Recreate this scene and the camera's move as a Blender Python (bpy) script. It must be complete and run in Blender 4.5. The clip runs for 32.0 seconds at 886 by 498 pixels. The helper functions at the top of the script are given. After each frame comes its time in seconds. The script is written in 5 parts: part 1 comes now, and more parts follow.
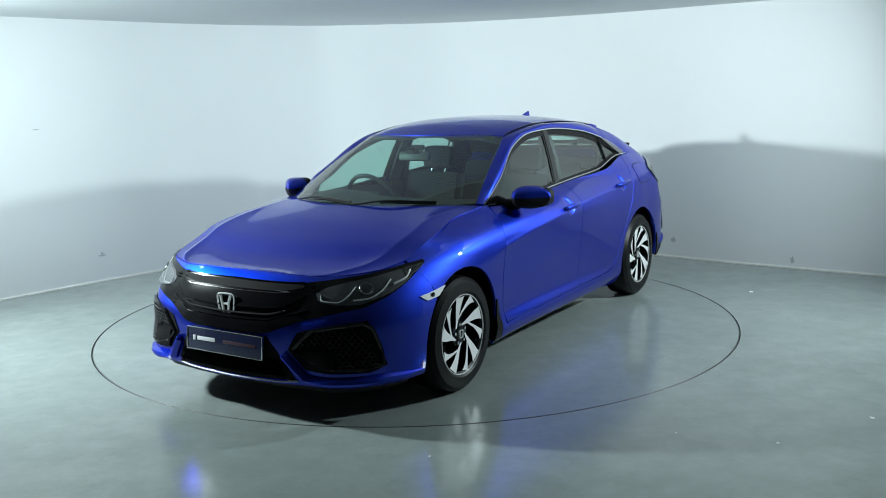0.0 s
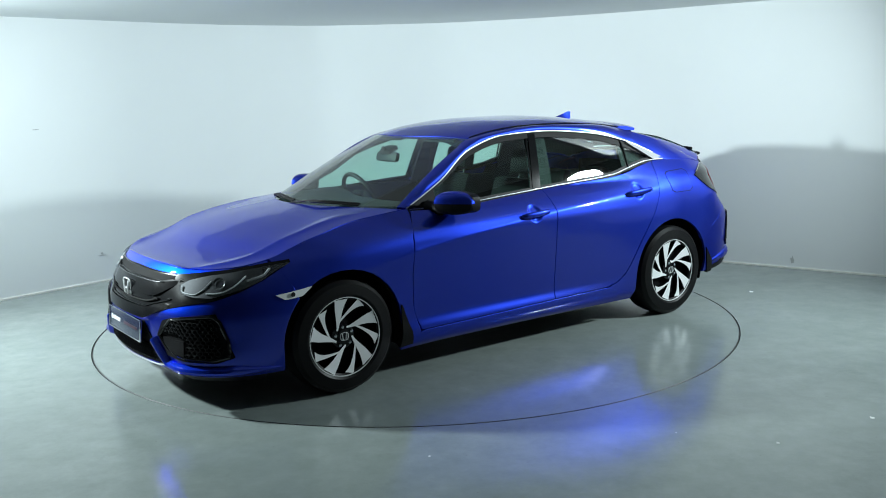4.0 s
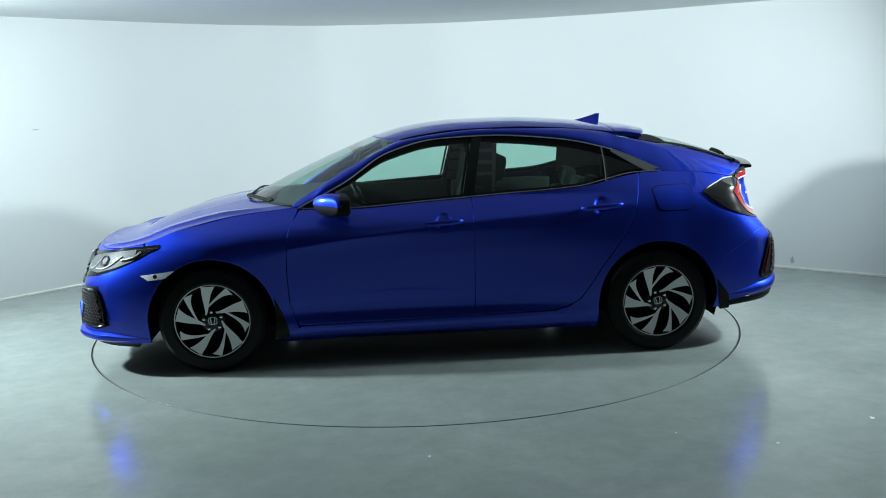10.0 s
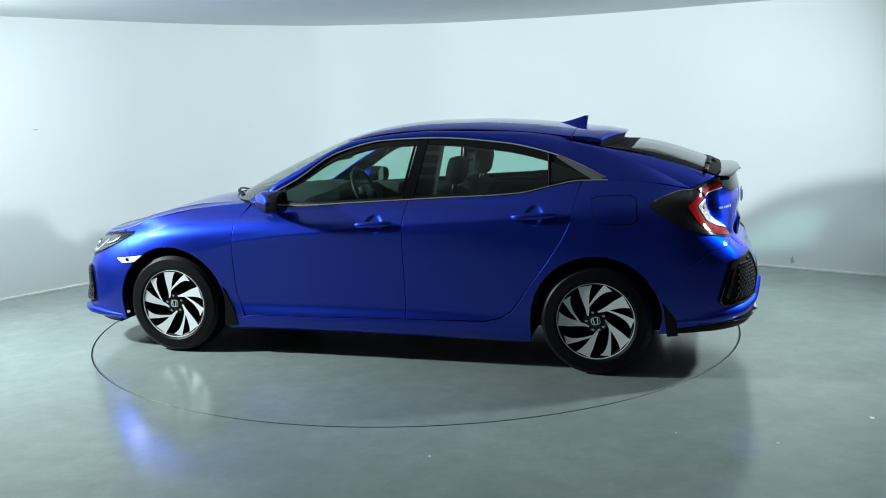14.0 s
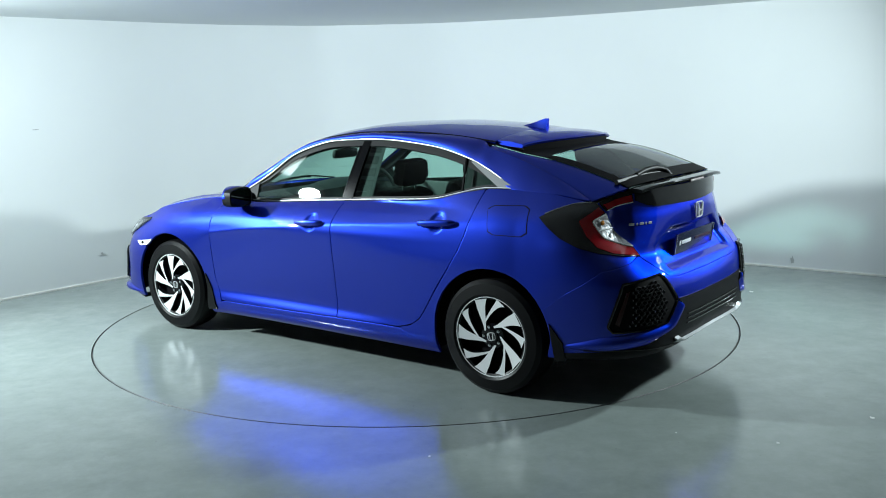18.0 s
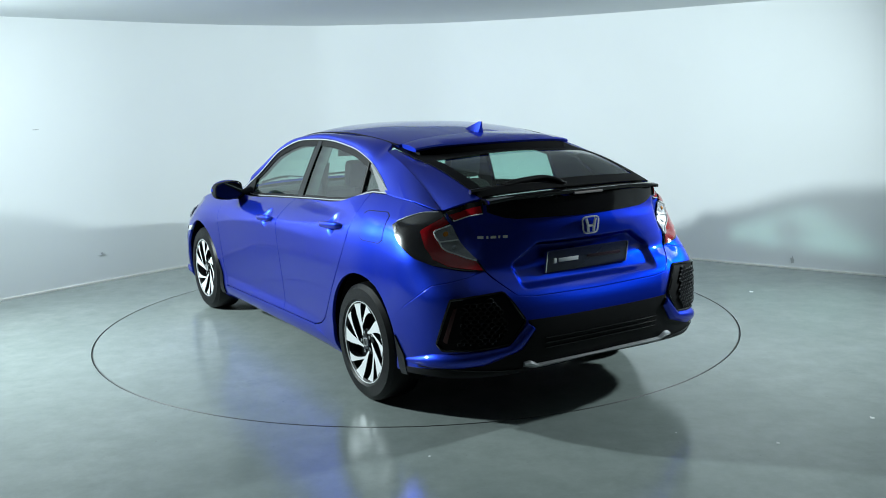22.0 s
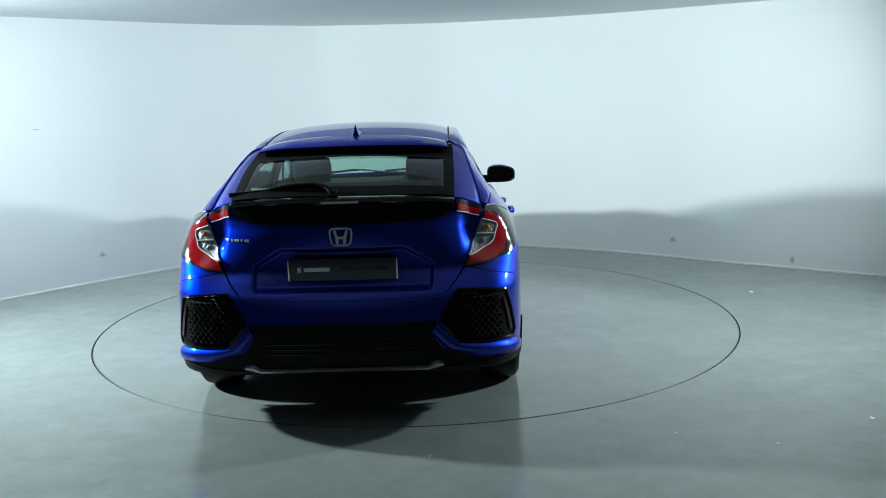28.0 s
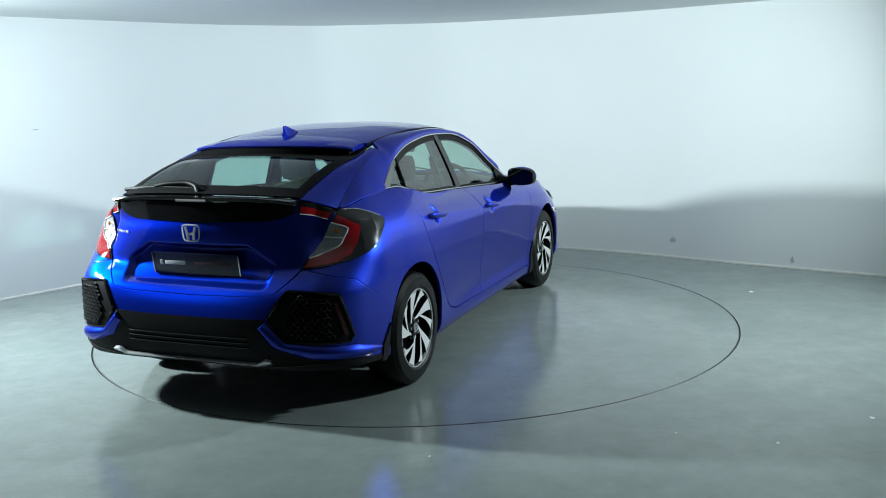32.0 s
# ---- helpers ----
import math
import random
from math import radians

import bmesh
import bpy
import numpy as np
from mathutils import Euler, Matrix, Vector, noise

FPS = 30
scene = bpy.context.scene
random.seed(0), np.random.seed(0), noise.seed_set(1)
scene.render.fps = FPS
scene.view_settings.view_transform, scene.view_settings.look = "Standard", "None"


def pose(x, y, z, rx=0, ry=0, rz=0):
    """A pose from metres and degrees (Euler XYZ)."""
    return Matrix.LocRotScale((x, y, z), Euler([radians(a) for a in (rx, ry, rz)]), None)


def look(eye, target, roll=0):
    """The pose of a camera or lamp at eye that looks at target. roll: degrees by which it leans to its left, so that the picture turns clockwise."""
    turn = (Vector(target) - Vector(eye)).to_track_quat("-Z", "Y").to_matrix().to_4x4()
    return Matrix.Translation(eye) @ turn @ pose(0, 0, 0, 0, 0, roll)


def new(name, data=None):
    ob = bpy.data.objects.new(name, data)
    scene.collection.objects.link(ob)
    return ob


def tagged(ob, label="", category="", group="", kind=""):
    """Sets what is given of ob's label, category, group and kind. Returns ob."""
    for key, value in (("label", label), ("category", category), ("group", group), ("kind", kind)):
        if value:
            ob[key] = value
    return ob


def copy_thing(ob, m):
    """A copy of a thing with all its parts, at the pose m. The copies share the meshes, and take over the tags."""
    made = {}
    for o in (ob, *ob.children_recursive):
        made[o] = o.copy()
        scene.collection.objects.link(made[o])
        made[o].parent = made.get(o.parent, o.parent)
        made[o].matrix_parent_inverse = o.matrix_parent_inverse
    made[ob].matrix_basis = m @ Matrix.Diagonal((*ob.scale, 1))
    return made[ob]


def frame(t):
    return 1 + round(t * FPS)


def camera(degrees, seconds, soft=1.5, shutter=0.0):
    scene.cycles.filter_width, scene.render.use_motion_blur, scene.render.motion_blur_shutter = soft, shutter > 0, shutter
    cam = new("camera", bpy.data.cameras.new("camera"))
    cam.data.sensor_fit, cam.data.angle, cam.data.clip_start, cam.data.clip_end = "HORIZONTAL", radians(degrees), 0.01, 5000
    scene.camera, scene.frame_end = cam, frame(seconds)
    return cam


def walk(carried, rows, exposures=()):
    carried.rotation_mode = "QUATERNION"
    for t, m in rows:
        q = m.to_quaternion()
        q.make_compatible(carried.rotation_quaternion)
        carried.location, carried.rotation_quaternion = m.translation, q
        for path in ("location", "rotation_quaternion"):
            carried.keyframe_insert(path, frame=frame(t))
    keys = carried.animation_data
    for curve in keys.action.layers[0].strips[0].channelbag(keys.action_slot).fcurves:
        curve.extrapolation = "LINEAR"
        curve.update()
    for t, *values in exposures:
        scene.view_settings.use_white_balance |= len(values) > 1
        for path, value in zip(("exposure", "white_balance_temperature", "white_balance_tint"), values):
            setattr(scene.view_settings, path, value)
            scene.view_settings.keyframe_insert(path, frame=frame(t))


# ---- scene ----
# the camera stands still on its tripod in front of the turntable
EYE = (0.0, -6.574, 1.6268)
cam = camera(51.21, 32.0, soft=1.0)
_pan, _tilt = radians(1.6815), radians(9.744)
AIM = (EYE[0] + math.sin(_pan) * math.cos(_tilt), EYE[1] + math.cos(_pan) * math.cos(_tilt), EYE[2] - math.sin(_tilt))
VIEW = look(EYE, AIM, -1.5308)
walk(cam, [(0, VIEW), (32, VIEW)], exposures=[(0, 0.06), (32, 0.06)])

# ---- light: two floods at the sides of the stage, dim hall behind ----
world = bpy.data.worlds.new("world")
scene.world = world
world.use_nodes = True
world.node_tree.nodes["Background"].inputs[0].default_value = (0.6, 0.75, 0.8, 1)
world.node_tree.nodes["Background"].inputs[1].default_value = 0.08


def flood(x, y, z, watts, size, aim):
    data = bpy.data.lights.new("flood", "AREA")
    data.shape, data.size, data.energy, data.color = "DISK", size, watts, (0.83, 0.98, 1.0)
    data.spread = radians(155)
    ob = new("flood_lamp", data)
    ob.matrix_world = look((x, y, z), aim)
    return ob


flood(-4.1, -0.92, 2.12, 234, 0.22, (0.6, -0.6, 0.9))
flood(4.1, -0.92, 2.12, 119, 0.22, (-0.6, -0.6, 0.9))


# ---- materials ----
def material(name, color, rough=0.5, metal=0.0, coat=0.0, coat_rough=0.03, emit=0.0, alpha=1.0, trans=0.0, ior=1.45,
             var=0.0, scale=8.0, bump=0.0, bump_scale=60.0, spec=0.5, rough_var=0.0):
    m = bpy.data.materials.new(name)
    m.use_nodes = True
    nt = m.node_tree
    b = nt.nodes["Principled BSDF"]
    b.inputs["Base Color"].default_value = (*color, 1)
    b.inputs["Roughness"].default_value = rough
    b.inputs["Metallic"].default_value = metal
    b.inputs["Coat Weight"].default_value = coat
    b.inputs["Coat Roughness"].default_value = coat_rough
    b.inputs["Transmission Weight"].default_value = trans
    b.inputs["IOR"].default_value = ior
    b.inputs["Alpha"].default_value = alpha
    b.inputs["Specular IOR Level"].default_value = spec
    if emit:
        b.inputs["Emission Color"].default_value = (*color, 1)
        b.inputs["Emission Strength"].default_value = emit
    if var or bump or rough_var:
        tc = nt.nodes.new("ShaderNodeTexCoord")
        if var or rough_var:
            n1 = nt.nodes.new("ShaderNodeTexNoise")
            n1.inputs["Scale"].default_value, n1.inputs["Detail"].default_value = scale, 6
            nt.links.new(tc.outputs["Object"], n1.inputs["Vector"])
        if var:
            mix = nt.nodes.new("ShaderNodeMix")
            mix.data_type = "RGBA"
            mix.inputs[6].default_value = (*[c * (1 - var) for c in color], 1)
            mix.inputs[7].default_value = (*[min(1, c * (1 + var)) for c in color], 1)
            nt.links.new(n1.outputs["Fac"], mix.inputs[0])
            nt.links.new(mix.outputs[2], b.inputs["Base Color"])
        if rough_var:
            mr = nt.nodes.new("ShaderNodeMapRange")
            mr.inputs[1].default_value, mr.inputs[2].default_value = 0.3, 0.7
            mr.inputs[3].default_value, mr.inputs[4].default_value = max(0, rough - rough_var), rough + rough_var
            nt.links.new(n1.outputs["Fac"], mr.inputs[0])
            nt.links.new(mr.outputs[0], b.inputs["Roughness"])
        if bump:
            n2 = nt.nodes.new("ShaderNodeTexNoise")
            n2.inputs["Scale"].default_value, n2.inputs["Detail"].default_value = bump_scale, 4
            nt.links.new(tc.outputs["Object"], n2.inputs["Vector"])
            bp = nt.nodes.new("ShaderNodeBump")
            bp.inputs["Strength"].default_value, bp.inputs["Distance"].default_value = bump, 0.01
            nt.links.new(n2.outputs["Fac"], bp.inputs["Height"])
            nt.links.new(bp.outputs[0], b.inputs["Normal"])
    return m


PAINT = material("blue_paint", (0.016, 0.038, 0.40), 0.41, 0.93, 1.0, 0.008, spec=0.0)
PAINT.node_tree.nodes["Principled BSDF"].inputs["Coat IOR"].default_value = 1.39
PAINT.node_tree.nodes["Principled BSDF"].inputs["Specular Tint"].default_value = (0.05, 0.12, 1.0, 1)
PAINT_UNDER = material("black_shell", (0.004, 0.004, 0.005), 0.7, spec=0.1)
BLACK_GLOSS = material("gloss_black", (0.005, 0.005, 0.006), 0.08, 0, 0.0, spec=0.45)
BLACK_MATT = material("matt_black", (0.005, 0.005, 0.006), 0.5, spec=0.16, bump=0.05, bump_scale=400)
RUBBER = material("rubber", (0.0025, 0.0025, 0.003), 0.42, bump=0.08, bump_scale=300, spec=0.22)
CHROME = material("chrome", (0.75, 0.76, 0.78), 0.10, 1.0)
SATIN = material("satin_silver", (0.42, 0.43, 0.45), 0.38, 0.9)
ALLOY = material("machined_alloy", (0.76, 0.77, 0.78), 0.40, 0.30)


def glazing(name, tint, gloss=0.10):
    """Thin glass: it lets light straight through and mirrors by its angle."""
    m = bpy.data.materials.new(name)
    m.use_nodes = True
    nt = m.node_tree
    nt.nodes.remove(nt.nodes["Principled BSDF"])
    t, g, f, x = (nt.nodes.new(k) for k in ("ShaderNodeBsdfTransparent", "ShaderNodeBsdfGlossy", "ShaderNodeLayerWeight", "ShaderNodeMixShader"))
    t.inputs[0].default_value, g.inputs["Roughness"].default_value, f.inputs[0].default_value = (*tint, 1), 0.01, 0.5
    pw, mu = nt.nodes.new("ShaderNodeMath"), nt.nodes.new("ShaderNodeMath")
    pw.operation, mu.operation = "POWER", "MULTIPLY_ADD"
    pw.inputs[1].default_value, mu.inputs[1].default_value, mu.inputs[2].default_value = 4.5, 0.9, gloss
    nt.links.new(f.outputs["Facing"], pw.inputs[0])
    nt.links.new(pw.outputs[0], mu.inputs[0])
    nt.links.new(mu.outputs[0], x.inputs[0])
    nt.links.new(t.outputs[0], x.inputs[1])
    nt.links.new(g.outputs[0], x.inputs[2])
    nt.links.new(x.outputs[0], nt.nodes["Material Output"].inputs[0])
    return m


REAR_GLASS = glazing("rear_glass", (0.62, 0.85, 0.78), 0.05)
GLASS = glazing("tinted_glass", (0.66, 0.89, 0.81), 0.14)
SIDE_GLASS = glazing("side_glass", (0.68, 0.90, 0.83), 0.13)
CLEAR = glazing("clear_lens", (0.93, 0.95, 0.97), 0.04)
RED = material("red_lens", (0.33, 0.004, 0.009), 0.08, 0, 0.8)
CLOTH = material("dark_cloth", (0.007, 0.0075, 0.0075), 0.9, bump=0.15, bump_scale=500)
PLASTIC = material("dark_plastic", (0.009, 0.0095, 0.010), 0.5)
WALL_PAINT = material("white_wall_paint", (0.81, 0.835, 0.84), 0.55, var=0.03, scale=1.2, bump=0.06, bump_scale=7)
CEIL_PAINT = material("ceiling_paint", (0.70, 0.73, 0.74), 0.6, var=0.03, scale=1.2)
HALL = material("hall_grey", (0.09, 0.095, 0.095), 0.8, var=0.2, scale=2)


def floor_paint():
    """Worn grey gloss paint: cloudy tone, faint stains and scuffs, uneven gloss."""
    m = material("grey_floor_paint", (0.23, 0.26, 0.26), 0.2, spec=0.27)
    nt = m.node_tree
    b = nt.nodes["Principled BSDF"]
    tc = nt.nodes.new("ShaderNodeTexCoord")

    def noise_tex(scale, detail, rough, stretch=None):
        n = nt.nodes.new("ShaderNodeTexNoise")
        n.inputs["Scale"].default_value, n.inputs["Detail"].default_value, n.inputs["Roughness"].default_value = scale, detail, rough
        if stretch:
            mp = nt.nodes.new("ShaderNodeMapping")
            mp.inputs["Scale"].default_value = stretch
            mp.inputs["Rotation"].default_value = (0, 0, 0.6)
            nt.links.new(tc.outputs["Object"], mp.inputs[0])
            nt.links.new(mp.outputs[0], n.inputs["Vector"])
        else:
            nt.links.new(tc.outputs["Object"], n.inputs["Vector"])
        return n.outputs["Fac"]

    def ramp(src, lo, hi, a, c):
        r = nt.nodes.new("ShaderNodeMapRange")
        for k, v in zip((1, 2, 3, 4), (lo, hi, a, c)):
            r.inputs[k].default_value = v
        nt.links.new(src, r.inputs[0])
        return r.outputs[0]

    def mix(fac, x, y):
        n = nt.nodes.new("ShaderNodeMix")
        n.data_type = "RGBA"
        for sock, v in ((n.inputs[0], fac), (n.inputs[6], x), (n.inputs[7], y)):
            if isinstance(v, tuple):
                sock.default_value = v
            else:
                nt.links.new(v, sock)
        return n.outputs[2]
    cloud = mix(ramp(noise_tex(0.8, 7, 0.6), 0.3, 0.7, 0, 1), (0.205, 0.240, 0.232, 1), (0.285, 0.320, 0.310, 1))
    mottle = mix(ramp(noise_tex(5.5, 8, 0.72), 0.32, 0.68, 0, 0.55), cloud, (0.155, 0.186, 0.176, 1))
    stain = mix(ramp(noise_tex(2.3, 9, 0.75), 0.60, 0.74, 0, 0.38), mottle, (0.125, 0.148, 0.14, 1))
    scuff = mix(ramp(noise_tex(5.0, 6, 0.7, (1.0, 9.0, 1.0)), 0.62, 0.72, 0, 0.25), stain, (0.32, 0.35, 0.345, 1))
    speck = mix(ramp(noise_tex(38.0, 3, 0.5), 0.74, 0.78, 0, 0.6), scuff, (0.09, 0.10, 0.10, 1))
    nt.links.new(speck, b.inputs["Base Color"])
    nt.links.new(ramp(noise_tex(1.7, 6, 0.65), 0.3, 0.7, 0.08, 0.16), b.inputs["Roughness"])
    b.inputs["Specular IOR Level"].default_value = 0.36
    bp = nt.nodes.new("ShaderNodeBump")
    bp.inputs["Strength"].default_value, bp.inputs["Distance"].default_value = 0.09, 0.004
    nt.links.new(noise_tex(95.0, 4, 0.7), bp.inputs["Height"])
    nt.links.new(bp.outputs[0], b.inputs["Normal"])
    return m


FLOOR_PAINT = floor_paint()


# ---- mesh helpers ----
def mesh_of(name, verts, faces, mat, sharp=35.0):
    me = bpy.data.meshes.new(name)
    me.from_pydata([tuple(map(float, v)) for v in verts], [], [tuple(f) for f in faces])
    me.materials.append(mat)
    me.polygons.foreach_set("use_smooth", [True] * len(me.polygons))
    me.set_sharp_from_angle(angle=radians(sharp))
    me.update()
    return me


def piece(name, verts, faces, mat, parent=None, label="", sharp=35.0):
    ob = new(name, mesh_of(name, verts, faces, mat, sharp))
    if parent is not None:
        ob.parent = parent
    if label:
        tagged(ob, label=label)
    return ob


def pch(xs, ys):
    """A smooth curve through knots that does not overshoot."""
    xs, ys = np.array(xs, float), np.array(ys, float)
    h = np.diff(xs)
    d = np.diff(ys) / h
    m = np.zeros(len(xs))
    m[0], m[-1] = d[0], d[-1]
    for i in range(1, len(xs) - 1):
        if d[i - 1] * d[i] > 0:
            w1, w2 = 2 * h[i] + h[i - 1], h[i] + 2 * h[i - 1]
            m[i] = (w1 + w2) / (w1 / d[i - 1] + w2 / d[i])

    def f(x):
        x = np.clip(np.asarray(x, float), xs[0], xs[-1])
        i = np.clip(np.searchsorted(xs, x, side="right") - 1, 0, len(xs) - 2)
        t = (x - xs[i]) / h[i]
        return ((2 * t ** 3 - 3 * t ** 2 + 1) * ys[i] + (t ** 3 - 2 * t ** 2 + t) * h[i] * m[i]
                + (3 * t ** 2 - 2 * t ** 3) * ys[i + 1] + (t ** 3 - t ** 2) * h[i] * m[i + 1])
    return f


def crv(*pts):
    return pch([p[0] for p in pts], [p[1] for p in pts])


def line(pts, n, smooth=True):
    """n points evenly along a path through pts."""
    P = np.array(pts, float)
    L = np.concatenate([[0], np.cumsum(np.linalg.norm(np.diff(P, axis=0), axis=1))])
    t = np.linspace(0, L[-1], n)
    if smooth and len(P) > 2:
        return np.stack([pch(L, P[:, k])(t) for k in range(P.shape[1])], 1)
    return np.stack([np.interp(t, L, P[:, k]) for k in range(P.shape[1])], 1)


def coons(bottom, right, top, left, nu, nv, smooth=True):
    """A grid of points between four edges (bottom and top run the same way, left and right upwards)."""
    b, t = line(bottom, nu, smooth), line(top, nu, smooth)
    l, r = line(left, nv, smooth), line(right, nv, smooth)
    u, v = np.linspace(0, 1, nu)[None, :, None], np.linspace(0, 1, nv)[:, None, None]
    return ((1 - v) * b[None] + v * t[None] + (1 - u) * l[:, None] + u * r[:, None]
            - ((1 - u) * (1 - v) * b[0] + u * (1 - v) * b[-1] + (1 - u) * v * t[0] + u * v * t[-1]))


def ruled(bottom, top, nu, nv, smooth=True):
    b, t = line(bottom, nu, smooth), line(top, nu, smooth)
    v = np.linspace(0, 1, nv)[:, None, None]
    return (1 - v) * b[None] + v * t[None]


def skin(name, G, mat, parent, depth=0.018, out=None, flip=False, label=""):
    """A panel on a grid of points, with its edges folded back by depth."""
    if mat is PAINT and depth > 0.008:
        # a narrow row inside each edge keeps the rolled edge from bending the panel's shading
        def rim(A):
            a, b = A[1] - A[0], A[-2] - A[-1]
            f = np.minimum(0.35, 0.004 / (np.linalg.norm(a, axis=-1, keepdims=True) + 1e-6))
            g = np.minimum(0.35, 0.004 / (np.linalg.norm(b, axis=-1, keepdims=True) + 1e-6))
            return np.concatenate([A[:1], (A[0] + a * f)[None], A[1:-1], (A[-1] + b * g)[None], A[-1:]])
        G = rim(np.asarray(G, float))
        G = np.swapaxes(rim(np.swapaxes(G, 0, 1)), 0, 1)
    nv, nu = G.shape[:2]
    du, dv = np.gradient(G, axis=1), np.gradient(G, axis=0)
    N = np.cross(du, dv)
    N /= np.linalg.norm(N, axis=2, keepdims=True) + 1e-12
    c = G.reshape(-1, 3).mean(0)
    if out is None:
        out = c * np.array([1, 1, 1]) - np.array([c[0] * 0.8, 0, 0.5])
    if (N.reshape(-1, 3).mean(0) @ np.array(out)) < 0:
        N = -N
        flip = True
    V = list(G.reshape(-1, 3))
    F = []
    for j in range(nv - 1):
        for i in range(nu - 1):
            q = (j * nu + i, j * nu + i + 1, (j + 1) * nu + i + 1, (j + 1) * nu + i)
            F.append(q[::-1] if flip else q)
    ring = [(0, i) for i in range(nu)] + [(j, nu - 1) for j in range(1, nv)] + [(nv - 1, i) for i in range(nu - 2, -1, -1)] + [(j, 0) for j in range(nv - 2, 0, -1)]
    if depth:
        n = len(ring)
        steps = [(0.0, depth)]
        if mat is PAINT and depth > 0.008:
            steps = [(0.0010, 0.0004), (0.0018, 0.0012), (0.0022, 0.0030), (0.0022, depth)]
        last = [j * nu + i for j, i in ring]
        for away, down in steps:
            base = len(V)
            for j, i in ring:
                e = np.zeros(3)
                if i in (0, nu - 1):
                    d = du[j, i] * (1 if i else -1)
                    e += d / (np.linalg.norm(d) + 1e-9)
                if j in (0, nv - 1):
                    d = dv[j, i] * (1 if j else -1)
                    e += d / (np.linalg.norm(d) + 1e-9)
                V.append(G[j, i] + e / (np.linalg.norm(e) + 1e-9) * away - N[j, i] * down)
            for k in range(n):
                q = (last[(k + 1) % n], last[k], base + k, base + (k + 1) % n)
                F.append(q[::-1] if flip else q)
            last = list(range(base, base + n))
    return piece(name, V, F, mat, parent, label)


def both(name, G, mat, parent, label="", **k):
    a = skin(name, G, mat, parent, label=label, **k)
    M = G * np.array([1, -1, 1])
    if k.get("out") is not None:
        k["out"] = np.array(k["out"]) * np.array([1, -1, 1])
    b = skin(name, M, mat, parent, label=label, **k)
    return a, b


def box_mesh(cx, cy, cz, sx, sy, sz, bevel=0.0, m=None):
    """Vertices and faces of a box with chamfered edges."""
    bm = bmesh.new()
    bmesh.ops.create_cube(bm, size=1)
    bmesh.ops.scale(bm, vec=(sx, sy, sz), verts=bm.verts)
    if bevel:
        bmesh.ops.bevel(bm, geom=bm.edges[:], offset=bevel, segments=2, affect="EDGES", profile=0.6)
    bmesh.ops.transform(bm, matrix=Matrix.Translation((cx, cy, cz)) @ (m or Matrix()), verts=bm.verts)
    bm.verts.index_update()
    V, F = [v.co.copy() for v in bm.verts], [[v.index for v in f.verts] for f in bm.faces]
    bm.free()
    return V, F


def box(name, mat, parent, cx, cy, cz, sx, sy, sz, bevel=0.004, m=None, label=""):
    V, F = box_mesh(cx, cy, cz, sx, sy, sz, bevel, m)
    return piece(name, V, F, mat, parent, label)


def tube(name, path, r, mat, parent, n=8, label="", flat=1.0, up=(0, 0, 1)):
    """A bar of round or flattened section along a path, closed at its ends."""
    P = np.array(path, float)
    T = np.gradient(P, axis=0)
    T /= np.linalg.norm(T, axis=1, keepdims=True) + 1e-12
    V, F = [], []
    rs = np.broadcast_to(r, (len(P),))
    for p, t, q in zip(P, T, rs):
        a = np.cross(t, up)
        a /= np.linalg.norm(a) + 1e-9
        b = np.cross(a, t)
        for k in range(n):
            w = 2 * math.pi * k / n
            V.append(p + q * (math.cos(w) * a * flat + math.sin(w) * b))
    for i in range(len(P) - 1):
        for k in range(n):
            F.append((i * n + k, i * n + (k + 1) % n, (i + 1) * n + (k + 1) % n, (i + 1) * n + k))
    F.append(tuple(range(n))[::-1])
    F.append(tuple((len(P) - 1) * n + k for k in range(n)))
    return piece(name, V, F, mat, parent, label, sharp=50)


def turned(profile, n=48, axis="y"):
    """Vertices and faces of a profile (radius, offset) turned about the y axis; open."""
    V, F = [], []
    for r, o in profile:
        for k in range(n):
            w = 2 * math.pi * k / n
            V.append((r * math.cos(w), o, r * math.sin(w)))
    for j in range(len(profile) - 1):
        for k in range(n):
            F.append((j * n + k, j * n + (k + 1) % n, (j + 1) * n + (k + 1) % n, (j + 1) * n + k))
    return V, F
# ---- the room: a white cove round the turntable, in a dark hall ----
PLAN = [(-5.5, -2.15), (-5.30, -1.365), (-4.706, -0.43), (-3.468, 1.038), (-2.768, 1.808), (-2.207, 2.381), (-1.555, 2.874), (-0.802, 3.188), (0.101, 3.224),
        (1.083, 2.922), (2.034, 2.364), (2.903, 1.628), (3.90, 0.844), (4.993, -0.116), (5.586, -1.20), (5.779, -2.18)]
WALL_H = 2.31


